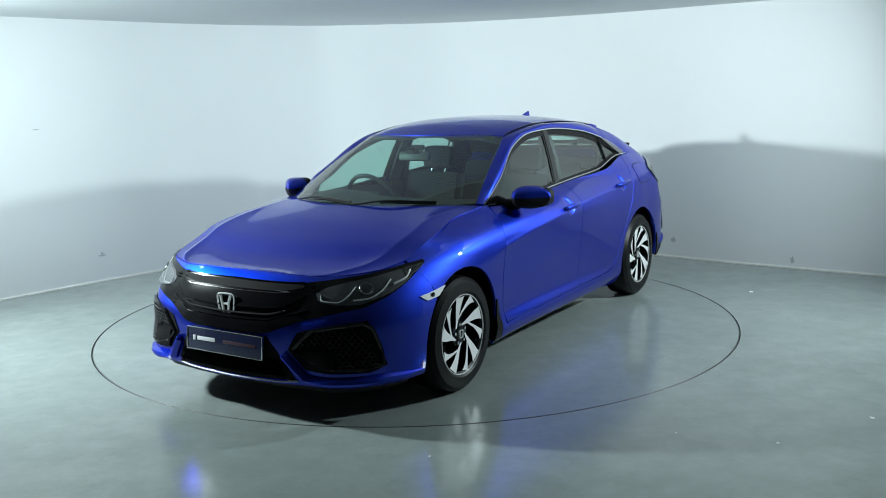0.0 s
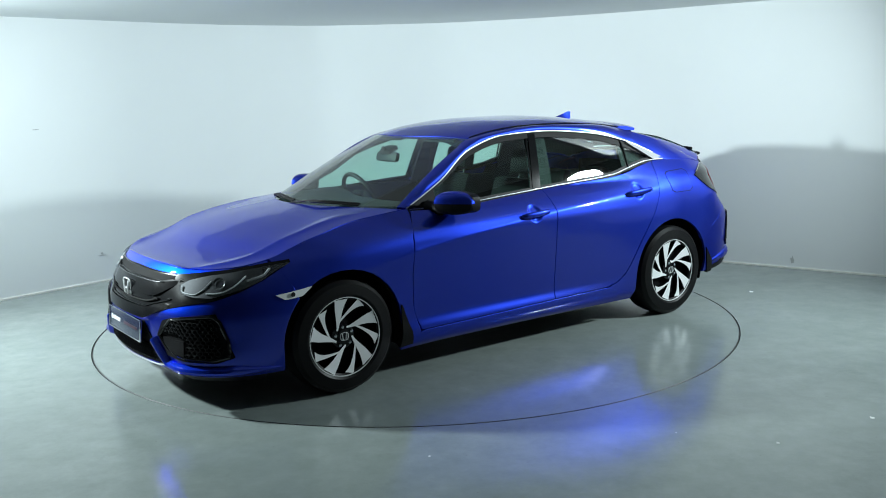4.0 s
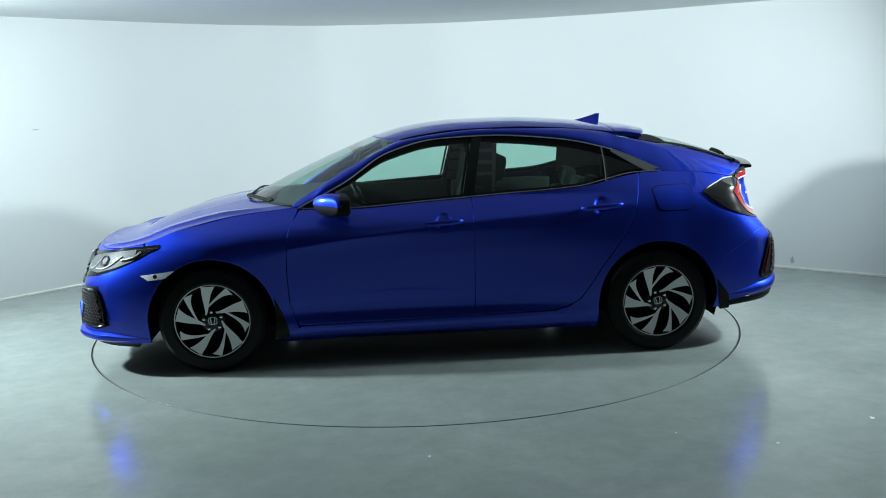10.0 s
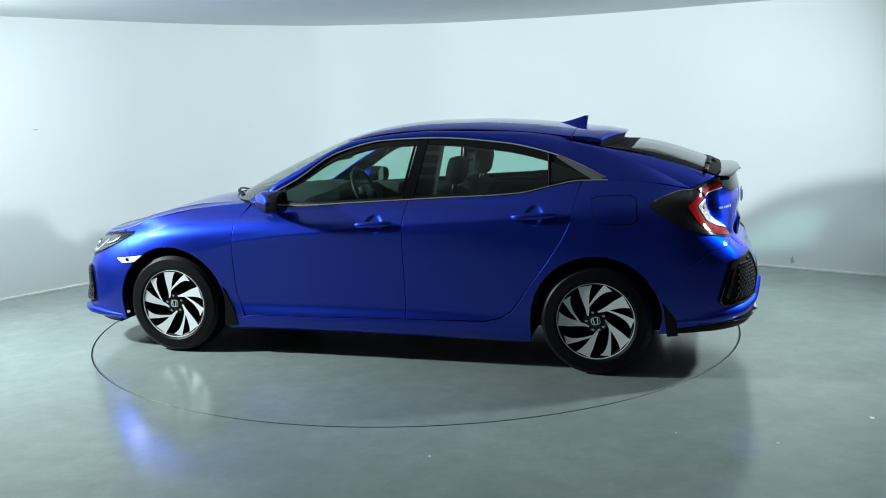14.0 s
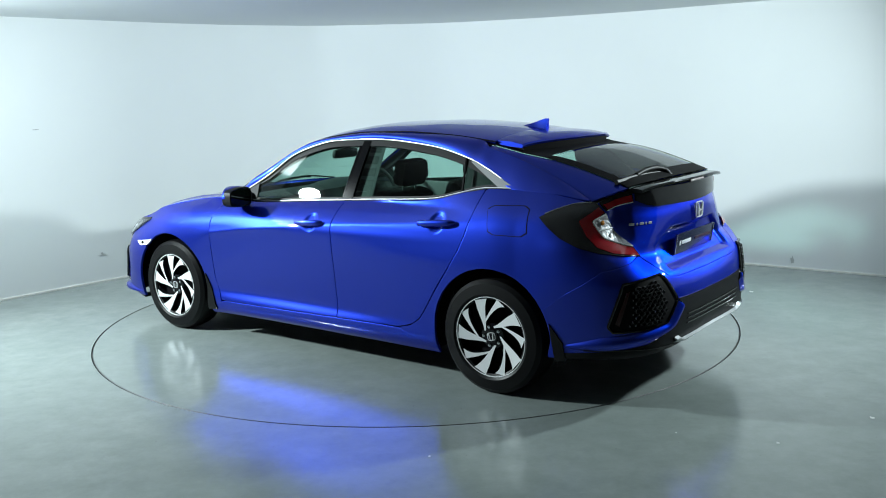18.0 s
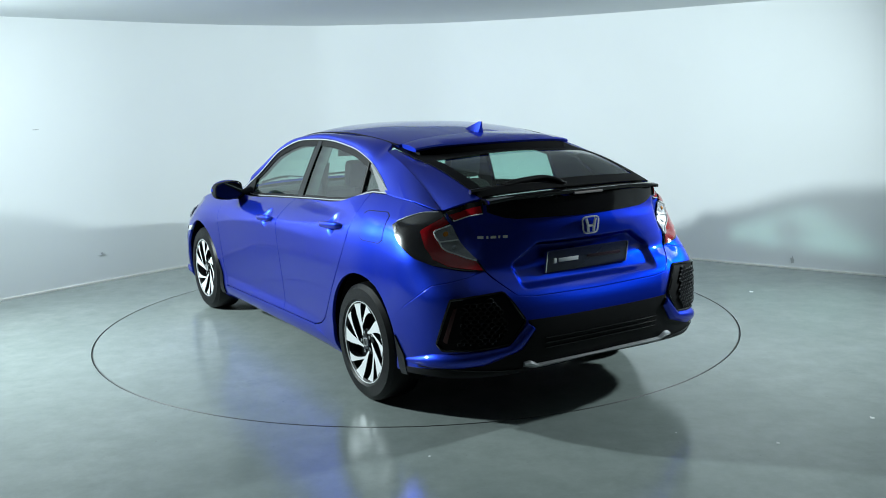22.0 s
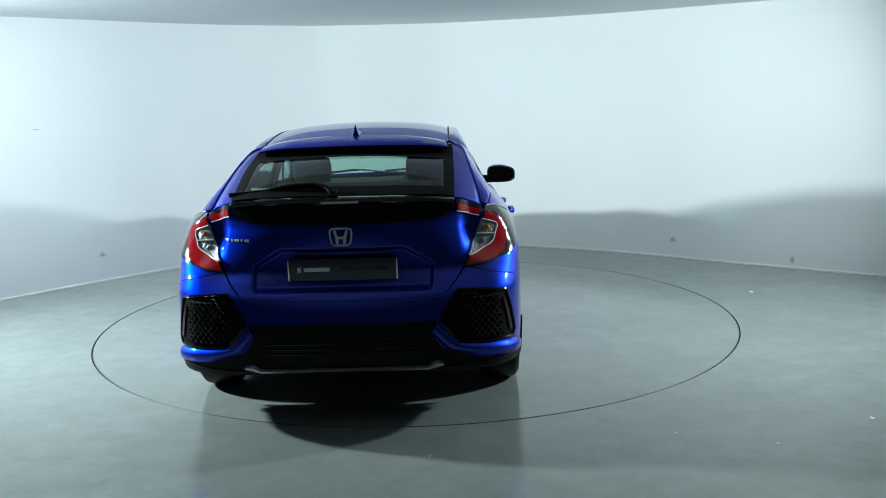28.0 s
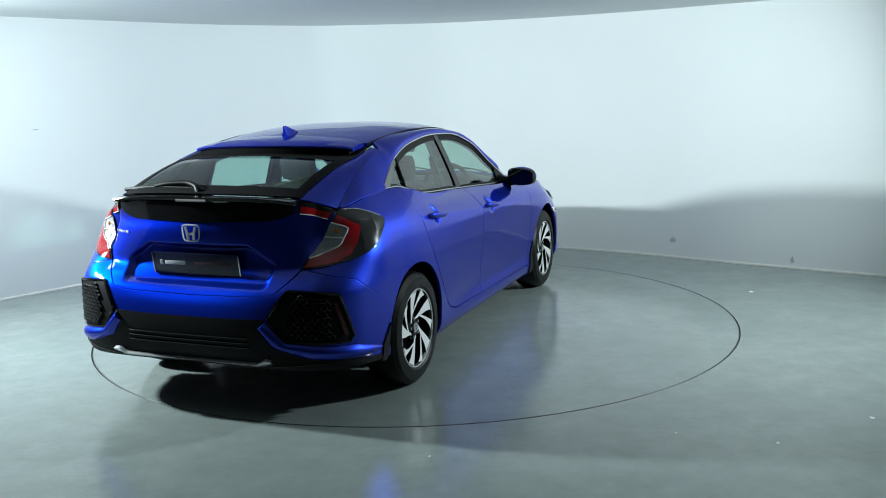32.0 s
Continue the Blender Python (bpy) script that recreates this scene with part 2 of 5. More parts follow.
def cove():
    P = line(PLAN, 160)
    d = np.gradient(P, axis=0)
    nrm = np.stack([-d[:, 1], d[:, 0]], 1)
    nrm /= np.linalg.norm(nrm, axis=1, keepdims=True)
    O = P + nrm * 0.12
    n = len(P)
    V = [(*p, 0.0) for p in P] + [(*p, WALL_H) for p in P] + [(*p, WALL_H) for p in O] + [(*p, 0.0) for p in O]
    F = []
    for i in range(n - 1):
        for k in range(3):
            F.append((k * n + i, k * n + i + 1, (k + 1) * n + i + 1, (k + 1) * n + i))
    tagged(piece("wall_cove", V, F, WALL_PAINT), "smooth white painted curved studio wall", "wall", kind="structure")
    # a thin pale sealing strip at the foot of the wall
    I = P - nrm * 0.012
    V = [(*p, 0.0) for p in I] + [(*p, 0.012) for p in I] + [(*p, 0.014) for p in P]
    F = [(k * n + i, k * n + i + 1, (k + 1) * n + i + 1, (k + 1) * n + i) for i in range(n - 1) for k in range(2)]
    tagged(piece("trim", V, F, material("pale_sealant", (0.75, 0.74, 0.70), 0.6)), "thin pale sealant strip along the wall foot", "trim", kind="structure")
    # ceiling over the stage
    back = [i for i in range(n) if P[i][1] > -0.6]
    Q = [P[i] for i in back]
    V = [(*p, WALL_H) for p in Q] + [(*p, WALL_H + 0.1) for p in Q]
    m = len(Q)
    F = [tuple(range(m)), tuple(range(2 * m - 1, m - 1, -1))] + [(i, (i + 1) % m, m + (i + 1) % m, m + i) for i in range(m)]
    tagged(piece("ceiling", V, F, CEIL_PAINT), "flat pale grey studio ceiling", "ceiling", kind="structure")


ROOF_H = 3.3


def hall():
    V = [(-6, -10, 0), (6.4, -10, 0), (6.4, -10, 3.4), (-6, -10, 3.4), (-6, 4.2, 0), (6.4, 4.2, 0), (6.4, 4.2, 3.4), (-6, 4.2, 3.4)]
    F = [(0, 1, 2, 3), (1, 5, 6, 2), (5, 4, 7, 6), (4, 0, 3, 7)]
    tagged(piece("wall_hall", V, F, HALL), "plain grey walls of the surrounding hall", "wall", kind="structure")
    # plain roof, with pale ribbed sheets along one side
    V = [(-6, -10, ROOF_H + 0.06), (6.4, -10, ROOF_H + 0.06), (6.4, 4.2, ROOF_H + 0.06), (-6, 4.2, ROOF_H + 0.06)]
    tagged(piece("ceiling_hall", V, [(0, 1, 2, 3)], material("grey_hall_roof", (0.27, 0.28, 0.28), 0.8, var=0.08, scale=0.8)), "plain grey hall roof", "ceiling", kind="structure")
    V, x = [], 2.9
    while x < 6.4:
        for dx, dz in ((0.0, 0.0), (0.055, 0.0), (0.075, 0.035), (0.125, 0.035)):
            V += [(x + dx, -3.2, ROOF_H + dz), (x + dx, 4.1, ROOF_H + dz)]
        x += 0.145
    F = [(2 * i, 2 * i + 1, 2 * i + 3, 2 * i + 2) for i in range(len(V) // 2 - 1)]
    tagged(piece("ceiling_ribs", V, F, material("pale_sheet_roof", (0.62, 0.64, 0.64), 0.5, var=0.06, scale=1.5)), "pale ribbed sheet roof of the hall", "ceiling", kind="structure")


RING_R = 2.235


def floor_and_table():
    n = 160
    circ = [(math.cos(2 * math.pi * k / n), math.sin(2 * math.pi * k / n)) for k in range(n)]
    V, F = [], []
    # the floor with a round opening
    for r in (RING_R + 0.007, 3.2, 16.0):
        V += [(r * c, r * s, 0.0) for c, s in circ]
    for j in (0, 1):
        F += [(j * n + k, (j + 1) * n + k, (j + 1) * n + (k + 1) % n, j * n + (k + 1) % n) for k in range(n)]
    pit = [((RING_R + 0.007) * c, (RING_R + 0.007) * s, z) for z in (-0.001, -0.06) for c, s in circ]
    PF = [(k, (k + 1) % n, n + (k + 1) % n, n + k) for k in range(n)] + [tuple(n + k for k in range(n))]
    tagged(piece("pit", pit, PF, BLACK_MATT), "dark narrow gap round the turntable", "gap", kind="structure")
    tagged(piece("floor", V, F, FLOOR_PAINT), "glossy grey painted concrete floor", "floor", kind="structure")
    V = [(0, 0, 0.0)] + [((RING_R - 0.006) * c, (RING_R - 0.006) * s, 0.0) for c, s in circ]
    F = [(0, 1 + k, 1 + (k + 1) % n) for k in range(n)]
    t = new("turntable")
    piece("disc", V, F, FLOOR_PAINT, t)
    V = [(r * c, r * s, z) for r, z in ((RING_R - 0.006, 0.0), (RING_R - 0.0015, 0.0004), (RING_R, -0.001), (RING_R, -0.05)) for c, s in circ]
    F = [(j * n + k, (j + 1) * n + k, (j + 1) * n + (k + 1) % n, j * n + (k + 1) % n) for j in range(3) for k in range(n)]
    piece("edge_ring", V, F, material("worn_steel_edge", (0.07, 0.074, 0.074), 0.5, 0.3, var=0.5, scale=6), t, "worn steel edge ring")
    return tagged(t, "round grey painted turntable flush with the floor", "turntable")


def scuffs():
    """Small knocks on the wall and chips in the floor paint."""
    mid = material("scuff_pale_grey", (0.50, 0.515, 0.515), 0.7)
    pale = material("chip_pale", (0.55, 0.57, 0.56), 0.6)
    P = line(PLAN, 400)
    for x, z, w, h, mt in ((-3.17, 1.39, 0.035, 0.006, mid), (3.30, 0.075, 0.018, 0.045, mid), (-2.83, 0.26, 0.014, 0.014, mid), (2.45, 0.17, 0.03, 0.035, pale), (-2.84, 0.24, 0.05, 0.008, pale)):
        i = int(np.argmin(np.abs(P[:, 0] - x)))
        d = P[i + 1] - P[i - 1]
        d /= np.linalg.norm(d)
        nrm = np.array([d[1], -d[0]])
        c = P[i] + nrm * 0.004
        n = 9
        V = [(c[0] + d[0] * w * math.cos(a) * k, c[1] + d[1] * w * math.cos(a) * k, z + h * math.sin(a) * k) for a, k in zip(np.linspace(0, 2 * math.pi, n + 1)[:-1], (1, 0.6, 0.9, 0.5, 1, 0.7, 0.8, 0.55, 0.9))]
        tagged(piece("scuff_mark", V, [tuple(range(n))], mt), "small scuff mark on the white wall", "scuff", kind="structure")
    for x, y, r in ((2.19, -2.35, 0.014), (1.62, -2.62, 0.010), (-1.93, -2.83, 0.012), (0.03, -2.62, 0.008), (1.2, -2.45, 0.006), (2.62, 0.45, 0.02)):
        V = [(x + r * k * math.cos(a), y + r * 1.6 * k * math.sin(a), 0.002) for a, k in zip(np.linspace(0, 2 * math.pi, 8)[:-1], (1, 0.6, 0.9, 0.5, 1, 0.7, 0.8))]
        tagged(piece("paint_chip", V, [tuple(range(7))], pale), "small pale chip in the floor paint", "chip", kind="structure")


cove()
scuffs()
hall()
turntable = floor_and_table()

# ---- the car: its outline and sections, x forward, y to its left ----
XF, XR, CF, CR = 2.258, -2.245, 1.45, -1.50
HALFW = crv((-1.55, 0.893), (-1.35, 0.90), (-0.8, 0.895), (0.0, 0.894), (0.8, 0.895), (1.35, 0.90), (1.45, 0.899))
SL = 0.9


def outline(s):
    """The plan outline at perimeter place s: x, y and the way outwards."""
    s = np.asarray(s, float)

    def raw(s):
        af, ar = np.clip((s - CF) / SL, 0, math.pi / 2), np.clip((CR - s) / SL, 0, math.pi / 2)
        def sup(a, ax, by, n):
            c, d = np.sin(a), np.cos(a)
            r = ((np.abs(c) / ax) ** n + (np.abs(d) / by) ** n) ** (-1 / n)
            return r * c, r * d
        fx, fy = sup(af, XF - CF, 0.899, 2.95)
        rx, ry = sup(ar, CR - XR, 0.8945, 3.7)
        x = np.where(s > CF, CF + fx, np.where(s < CR, CR - rx, s))
        y = np.where(s > CF, fy, np.where(s < CR, ry, HALFW(np.clip(s, CR, CF))))
        return x, y
    x, y = raw(s)
    e = 0.004
    x1, y1 = raw(np.minimum(s + e, CF + SL * math.pi / 2))
    x0, y0 = raw(np.maximum(s - e, CR - SL * math.pi / 2))
    tx, ty = x1 - x0, y1 - y0
    L = np.hypot(tx, ty) + 1e-9
    return x, y, -ty / L, tx / L


S_FRONT, S_REAR = CF + SL * math.pi / 2, CR - SL * math.pi / 2
_tab = np.linspace(S_REAR, S_FRONT, 1500)
_tx, _ty, _, _ = outline(_tab)


def s_x(x):
    return float(np.interp(x, _tx, _tab))


def s_f(y):
    k = _tab > CF
    return float(np.interp(y, _ty[k][::-1], _tab[k][::-1]))


def s_r(y):
    k = _tab < CR
    return float(np.interp(y, _ty[k], _tab[k]))


SECTIONS = [
    (S_REAR, crv((0.25, 0.12), (0.33, 0.03), (0.50, 0.0), (0.60, 0.02), (0.65, 0.05), (0.70, 0.095), (0.82, 0.118), (0.95, 0.108), (1.05, 0.128), (1.14, 0.155))),
    (s_r(0.62), crv((0.25, 0.06), (0.31, 0.013), (0.50, 0.006), (0.66, 0.026), (0.72, 0.074), (0.78, 0.131), (0.83, 0.145), (0.88, 0.159), (0.95, 0.178), (1.00, 0.190), (1.05, 0.192), (1.14, 0.205))),
    (s_r(0.775), crv((0.25, 0.05), (0.31, 0.006), (0.50, -0.004), (0.66, 0.0), (0.72, 0.028), (0.78, 0.076), (0.83, 0.132), (0.88, 0.184), (0.95, 0.216), (1.00, 0.220), (1.05, 0.224), (1.14, 0.240))),
    (-1.85, crv((0.2, 0.04), (0.30, 0.01), (0.50, 0.005), (0.66, 0.005), (0.72, 0.010), (0.78, 0.017), (0.83, 0.027), (0.88, 0.050), (0.95, 0.084), (1.00, 0.108), (1.05, 0.159), (1.14, 0.230))),
    (-1.62, crv((0.2, 0.04), (0.30, 0.01), (0.5, 0.0), (0.65, 0.005), (0.80, 0.012), (0.90, 0.028), (0.97, 0.055), (1.03, 0.100), (1.10, 0.160), (1.16, 0.21))),
    (-1.2, crv((0.17, 0.06), (0.25, 0.02), (0.45, 0.0), (0.70, 0.0), (0.80, 0.006), (0.90, 0.022), (0.98, 0.06), (1.06, 0.115), (1.14, 0.18))),
    (-0.3, crv((0.16, 0.08), (0.20, 0.034), (0.25, 0.019), (0.28, 0.021), (0.34, 0.034), (0.45, 0.0265), (0.60, 0.013), (0.70, 0.004), (0.80, 0.0), (0.86, 0.014), (0.93, 0.07), (0.99, 0.155))),
    (0.7, crv((0.16, 0.08), (0.20, 0.034), (0.25, 0.019), (0.28, 0.021), (0.34, 0.034), (0.45, 0.0255), (0.60, 0.012), (0.70, 0.004), (0.78, 0.0), (0.84, 0.016), (0.91, 0.08), (0.97, 0.165))),
    (1.35, crv((0.2, 0.03), (0.45, 0.0), (0.66, 0.0), (0.75, 0.012), (0.82, 0.05), (0.88, 0.115), (0.93, 0.20))),
    (s_x(1.85), crv((0.17, 0.06), (0.22, 0.02), (0.35, 0.006), (0.5, 0.008), (0.58, 0.022), (0.66, 0.052), (0.74, 0.105), (0.82, 0.19))),
    (s_f(0.62), crv((0.17, 0.06), (0.22, 0.01), (0.30, 0.004), (0.40, 0.022), (0.5, 0.026), (0.56, 0.044), (0.64, 0.090), (0.74, 0.165), (0.80, 0.24))),
    (s_f(0.45), crv((0.17, 0.09), (0.22, 0.045), (0.35, 0.030), (0.5, 0.034), (0.56, 0.060), (0.64, 0.098), (0.74, 0.160), (0.80, 0.235))),
    (S_FRONT, crv((0.17, 0.10), (0.2, 0.04), (0.3, 0.02), (0.42, 0.005), (0.50, 0.020), (0.58, 0.048), (0.66, 0.085), (0.74, 0.145), (0.8, 0.23))),
]


CREASE = crv((-1.35, 0.935), (-0.9, 0.905), (-0.03, 0.838), (0.5, 0.785), (0.89, 0.735), (1.15, 0.70))


def side(s, z, lift=0.0):
    """The body's wrapped flank: the point at perimeter place s and height z."""
    s, z = np.broadcast_arrays(np.asarray(s, float), np.asarray(z, float))
    x, y, nx, ny = outline(s)
    keys = np.array([k for k, _ in SECTIONS])
    vals = np.stack([f(z) for _, f in SECTIONS], -1)
    i = np.clip(np.searchsorted(keys, s, side="right") - 1, 0, len(keys) - 2)
    n = len(keys)
    h = keys[i + 1] - keys[i]
    t = np.clip((s - keys[i]) / h, 0, 1)

    def at(k):
        return np.take_along_axis(vals, np.clip(k, 0, n - 1)[..., None], -1)[..., 0]
    v0, v1 = at(i), at(i + 1)
    m0 = (v1 - at(i - 1)) / (keys[i + 1] - keys[np.clip(i - 1, 0, n - 1)]) * (i > 0)
    m1 = (at(i + 2) - v0) / (keys[np.clip(i + 2, 0, n - 1)] - keys[i]) * (i < n - 2)
    d = ((2 * t ** 3 - 3 * t ** 2 + 1) * v0 + (t ** 3 - 2 * t ** 2 + t) * h * m0
         + (3 * t ** 2 - 2 * t ** 3) * v1 + (t ** 3 - t ** 2) * h * m1) - lift
    # the pressed shoulder line
    e = z - CREASE(s)
    d = d - 0.0095 * np.exp(-np.sqrt(e * e + 2e-5) / np.where(e > 0, 0.022, 0.045)) * np.clip((s + 1.30) / 0.35, 0, 1) * np.clip((1.12 - s) / 0.25, 0, 1)
    return np.stack([x - nx * d, np.maximum(y - ny * d, 0.0), z], -1)


def flank(G, lift=0.0):
    return side(G[..., 0], G[..., 1], lift)


GLASS_B = crv((-1.5, 0.765), (-1.0, 0.735), (-0.4, 0.715), (0.3, 0.712), (0.8, 0.70), (1.0, 0.69))


def pane(G, lift=0.0):
    """The tumbled side of the cabin at (x, z)."""
    x, z = G[..., 0], G[..., 1]
    h = z - 0.98
    y = GLASS_B(x) - 0.30 * h - 0.20 * np.maximum(h, 0) ** 2 + lift
    return np.stack([x, y, z], -1)


ROOF_C = crv((-1.60, 1.315), (-1.1, 1.395), (-0.84, 1.422), (-0.53, 1.437), (-0.23, 1.433), (0.08, 1.402), (0.35, 1.33), (0.5, 1.265))


def roof_z(x, y):
    x, y = np.broadcast_arrays(x, y)
    return ROOF_C(x) - 0.03 * (np.abs(y) / 0.5) ** 2 - 0.012 * (np.abs(y) / 0.5) ** 6


def sz(pts):
    """Flank places from (x, z) pairs."""
    return [(s_x(x), z) for x, z in pts]


WB = 1.3485
ARCH_R = 0.375


def arc(cx, a0, a1, n=14, r=ARCH_R):
    return [(cx + r * math.cos(radians(a)), 0.318 + r * math.sin(radians(a))) for a in np.linspace(a0, a1, n)]


car = new("car")
tagged(car, "metallic blue five-door hatchback car with black trim", "car")

# belt and window lines in (x, z)
BELT = crv((-1.42, 1.10), (-1.24, 1.095), (-1.06, 1.06), (-0.89, 1.022), (-0.38, 0.99), (-0.21, 0.98), (0.14, 0.96), (0.53, 0.94), (0.84, 0.945))
DLO = [(0.82, 0.955), (0.54, 1.095), (0.27, 1.262), (-0.04, 1.335), (-0.35, 1.345), (-0.77, 1.315), (-1.08, 1.25), (-1.25, 1.185), (-1.42, 1.10)]


def belt_pts(x0, x1, n=8, dz=0.0):
    return [(x, float(BELT(x)) + dz) for x in np.linspace(x0, x1, n)]


def _q(front):
    def f(y, z):
        k = (_tab >= CF - 0.3) if front else (_tab <= CR + 0.3)
        t = _tab[k]
        ys = side(t, z)[:, 1]
        if front:
            return (float(np.interp(y, ys[::-1], t[::-1])), z)
        return (float(np.interp(y, ys, t)), z)
    return f


q_f, q_r = _q(True), _q(False)


def q_x(x, z):
    return (float(np.interp(x, side(_tab, z)[:, 0], _tab)), z)


BONNET_FRONT = [q_f(0.0, 0.746), q_f(0.25, 0.744), q_f(0.45, 0.736), q_f(0.58, 0.738)]
BONNET_SIDE = [q_f(0.58, 0.738), q_x(1.86, 0.757), q_x(1.72, 0.785), q_x(1.5, 0.862), q_x(1.2, 0.922), q_x(0.86, 0.958)]


def gate(v, u):
    """The upper tailgate, from the roof (v = 0) to its lower edge (v = 1), u across."""
    v, u = np.broadcast_arrays(np.asarray(v, float), np.asarray(u, float))
    a = np.abs(u)
    z = 1.378 - 0.245 * v - 0.070 * a ** 2 * (1 - v) + 0.110 * v * (1 - v) - (0.012 * a ** 2 + 0.066 * a ** 8) * v
    z = z - 0.045 * np.exp(-((v - 0.2) / 0.2) ** 2) * np.clip(1 - (a / 0.93) ** 6, 0, 1)
    return np.stack([-1.190 - 0.830 * v + 0.02 * a ** 2 + 0.15 * a ** 8 * v, u * (0.600 + 0.085 * v), z], -1)


def scoop(G, x, z):
    """The round bowl pressed into a door behind its handle."""
    r = np.hypot(G[..., 0] - x, G[..., 2] - z)
    G[..., 1] -= 0.014 * np.clip(1.2 - (r / 0.050) ** 4, 0, 1)
    return G


def panels():
    # front fender
    c1 = sz([(0.846, 0.255), (0.895, 0.42), (0.902, 0.6), (0.888, 0.826), (0.82, 0.955)]) + [q_x(0.86, 0.955), q_x(1.2, 0.919), q_x(1.5, 0.859), q_x(1.72, 0.782)]
    c2 = sz([(0.972, 0.20), (0.972, 0.25)] + arc(WB, 180, 46))
    both("fender", flank(ruled(c1, c2, 60, 14, smooth=False)), PAINT, car)
    # front door
    bottom = sz([(0.838, 0.270), (0.3, 0.276), (-0.215, 0.285)])
    top = sz([(x, z) for x, z in belt_pts(0.812, -0.215)])
    left = sz([(0.838, 0.270), (0.887, 0.42), (0.894, 0.6), (0.880, 0.826), (0.812, 0.945)])
    right = sz([(-0.215, 0.285), (-0.215, float(BELT(-0.215)))])
    fd = both("front_door", scoop(flank(coons(bottom, right, top, left, 116, 84)), -0.040, 0.855), PAINT, car)
    # rear door
    bottom = sz([(-0.222, 0.285), (-0.5, 0.289), (-0.70, 0.292)])
    top = sz(belt_pts(-0.222, -1.25))
    left = sz([(-0.222, 0.285), (-0.222, float(BELT(-0.222)))])
    right = sz([(-0.70, 0.292), (-0.79, 0.316), (-0.86, 0.36), (-0.915, 0.43), (-0.99, 0.545), (-1.08, 0.67), (-1.15, 0.774), (-1.195, 0.87), (-1.25, 1.095)])
    rd = both("rear_door", scoop(flank(coons(bottom, right, top, left, 116, 84)), -1.0, 0.914), PAINT, car)
    # quarter panel
    c1 = sz([(-0.705, 0.284), (-0.796, 0.308), (-0.867, 0.353), (-0.922, 0.425), (-0.997, 0.541), (-1.087, 0.666), (-1.157, 0.771), (-1.202, 0.868), (-1.257, 1.098), (-1.42, 1.10), (-1.66, 1.086), (-1.845, 1.056)]) + [q_r(0.675, 1.02)]
    c2 = sz([(-WB + ARCH_R, 0.20)] + arc(-WB, 0, 152) + [(-1.80, 0.603), (-1.90, 0.663), (-1.98, 0.723)]) + [(s_r(0.70), 0.765), (s_r(0.64), 0.779)]
    both("quarter_panel", flank(ruled(c1, c2, 70, 18, smooth=False)), PAINT, car)
    # sill
    G = ruled(sz([(0.965, 0.165), (-0.97, 0.165)]), sz([(0.965, 0.205), (0.85, 0.250), (0.838, 0.262), (0.3, 0.268), (-0.215, 0.277), (-0.70, 0.283), (-0.85, 0.236), (-0.97, 0.198)]), 50, 8, smooth=False)
    both("sill", flank(G), PAINT, car)
    # front bumper, from arch to arch in one piece
    h = [(s_x(1.718), 0.20)] + sz(arc(WB, 0, 43)[1:])
    bl = [(s_x(1.718), 0.20), (s_x(1.9), 0.195), (s_f(0.5), 0.20), (S_FRONT, 0.20)]
    tl = [h[-1], (s_x(1.665), 0.69), q_x(1.735, 0.777), q_x(1.86, 0.748), q_f(0.58, 0.734), q_f(0.45, 0.732), q_f(0.25, 0.740), q_f(0.0, 0.742)]
    G = flank(coons(bl, [(S_FRONT, 0.20), (S_FRONT, 0.742)], tl, h, 44, 26, smooth=False))
    M = (G * np.array([1, -1, 1]))[:, ::-1][:, 1:]
    skin("front_bumper", np.concatenate([G, M], 1), PAINT, car, out=(1, 0, 0))
    # rear bumper
    h = [(s_x(-1.70), 0.26)] + [(s_x(x), z) for x, z in arc(-WB, 175, 150)]
    bl = [(s_x(-1.70), 0.26), (s_x(-1.95), 0.28), (s_r(0.5), 0.30), (S_REAR, 0.30)]
    tl = [h[-1]] + sz([(-1.80, 0.599), (-1.90, 0.659), (-1.98, 0.719)]) + [(s_r(0.70), 0.761), (s_r(0.64), 0.775), q_r(0.586, 0.768), q_r(0.482, 0.660), q_r(0.40, 0.648), q_r(0.0, 0.641)]
    G = flank(coons(bl, [(S_REAR, 0.30), (S_REAR, 0.641)], tl, h, 50, 22, smooth=False))
    M = (G * np.array([1, -1, 1]))[:, ::-1][:, 1:]
    skin("rear_bumper", np.concatenate([G, M], 1), PAINT, car, out=(-1, 0, 0))
    # bonnet: a dome between its four edges
    u = np.linspace(-1, 1, 45)[None, :]
    a = np.abs(u)
    nb = 161
    ub = np.linspace(-1, 1, nb)
    ab = np.abs(ub)
    half = line(BONNET_FRONT, nb // 2 + 1, smooth=True)
    fr = flank(half, 0.0)
    fr = np.concatenate([fr[::-1] * np.array([1, -1, 1]), fr[1:]])
    eg = flank(np.array([q for q in line(BONNET_SIDE, 30)]), 0.0)
    xr = 1.20 - 0.34 * ab ** 2
    rr = np.stack([xr, ub * eg[-1, 1], eg[-1, 2] + 0.012 * (1 - ab ** 4)], -1)
    rr[0], rr[-1] = eg[-1] * np.array([1, -1, 1]), eg[-1]
    uu = np.linspace(0, 1, nb)[None, :, None]
    vv = np.linspace(0, 1, 30)[:, None, None]
    L, R = (eg * np.array([1, -1, 1]))[:, None], eg[:, None]
    H = ((1 - vv) * fr[None] + vv * rr[None] + (1 - uu) * L + uu * R
         - ((1 - uu) * (1 - vv) * fr[0] + uu * (1 - vv) * fr[-1] + (1 - uu) * vv * rr[0] + uu * vv * rr[-1]))
    # broad middle between two pressed ridges that run from the windscreen corners to the grille
    w = vv[..., 0]
    rg = 0.80 + 0.08 * w
    off = ab - rg
    rib = np.where(off < 0, np.exp(off / 0.09), np.exp(-off / 0.06))
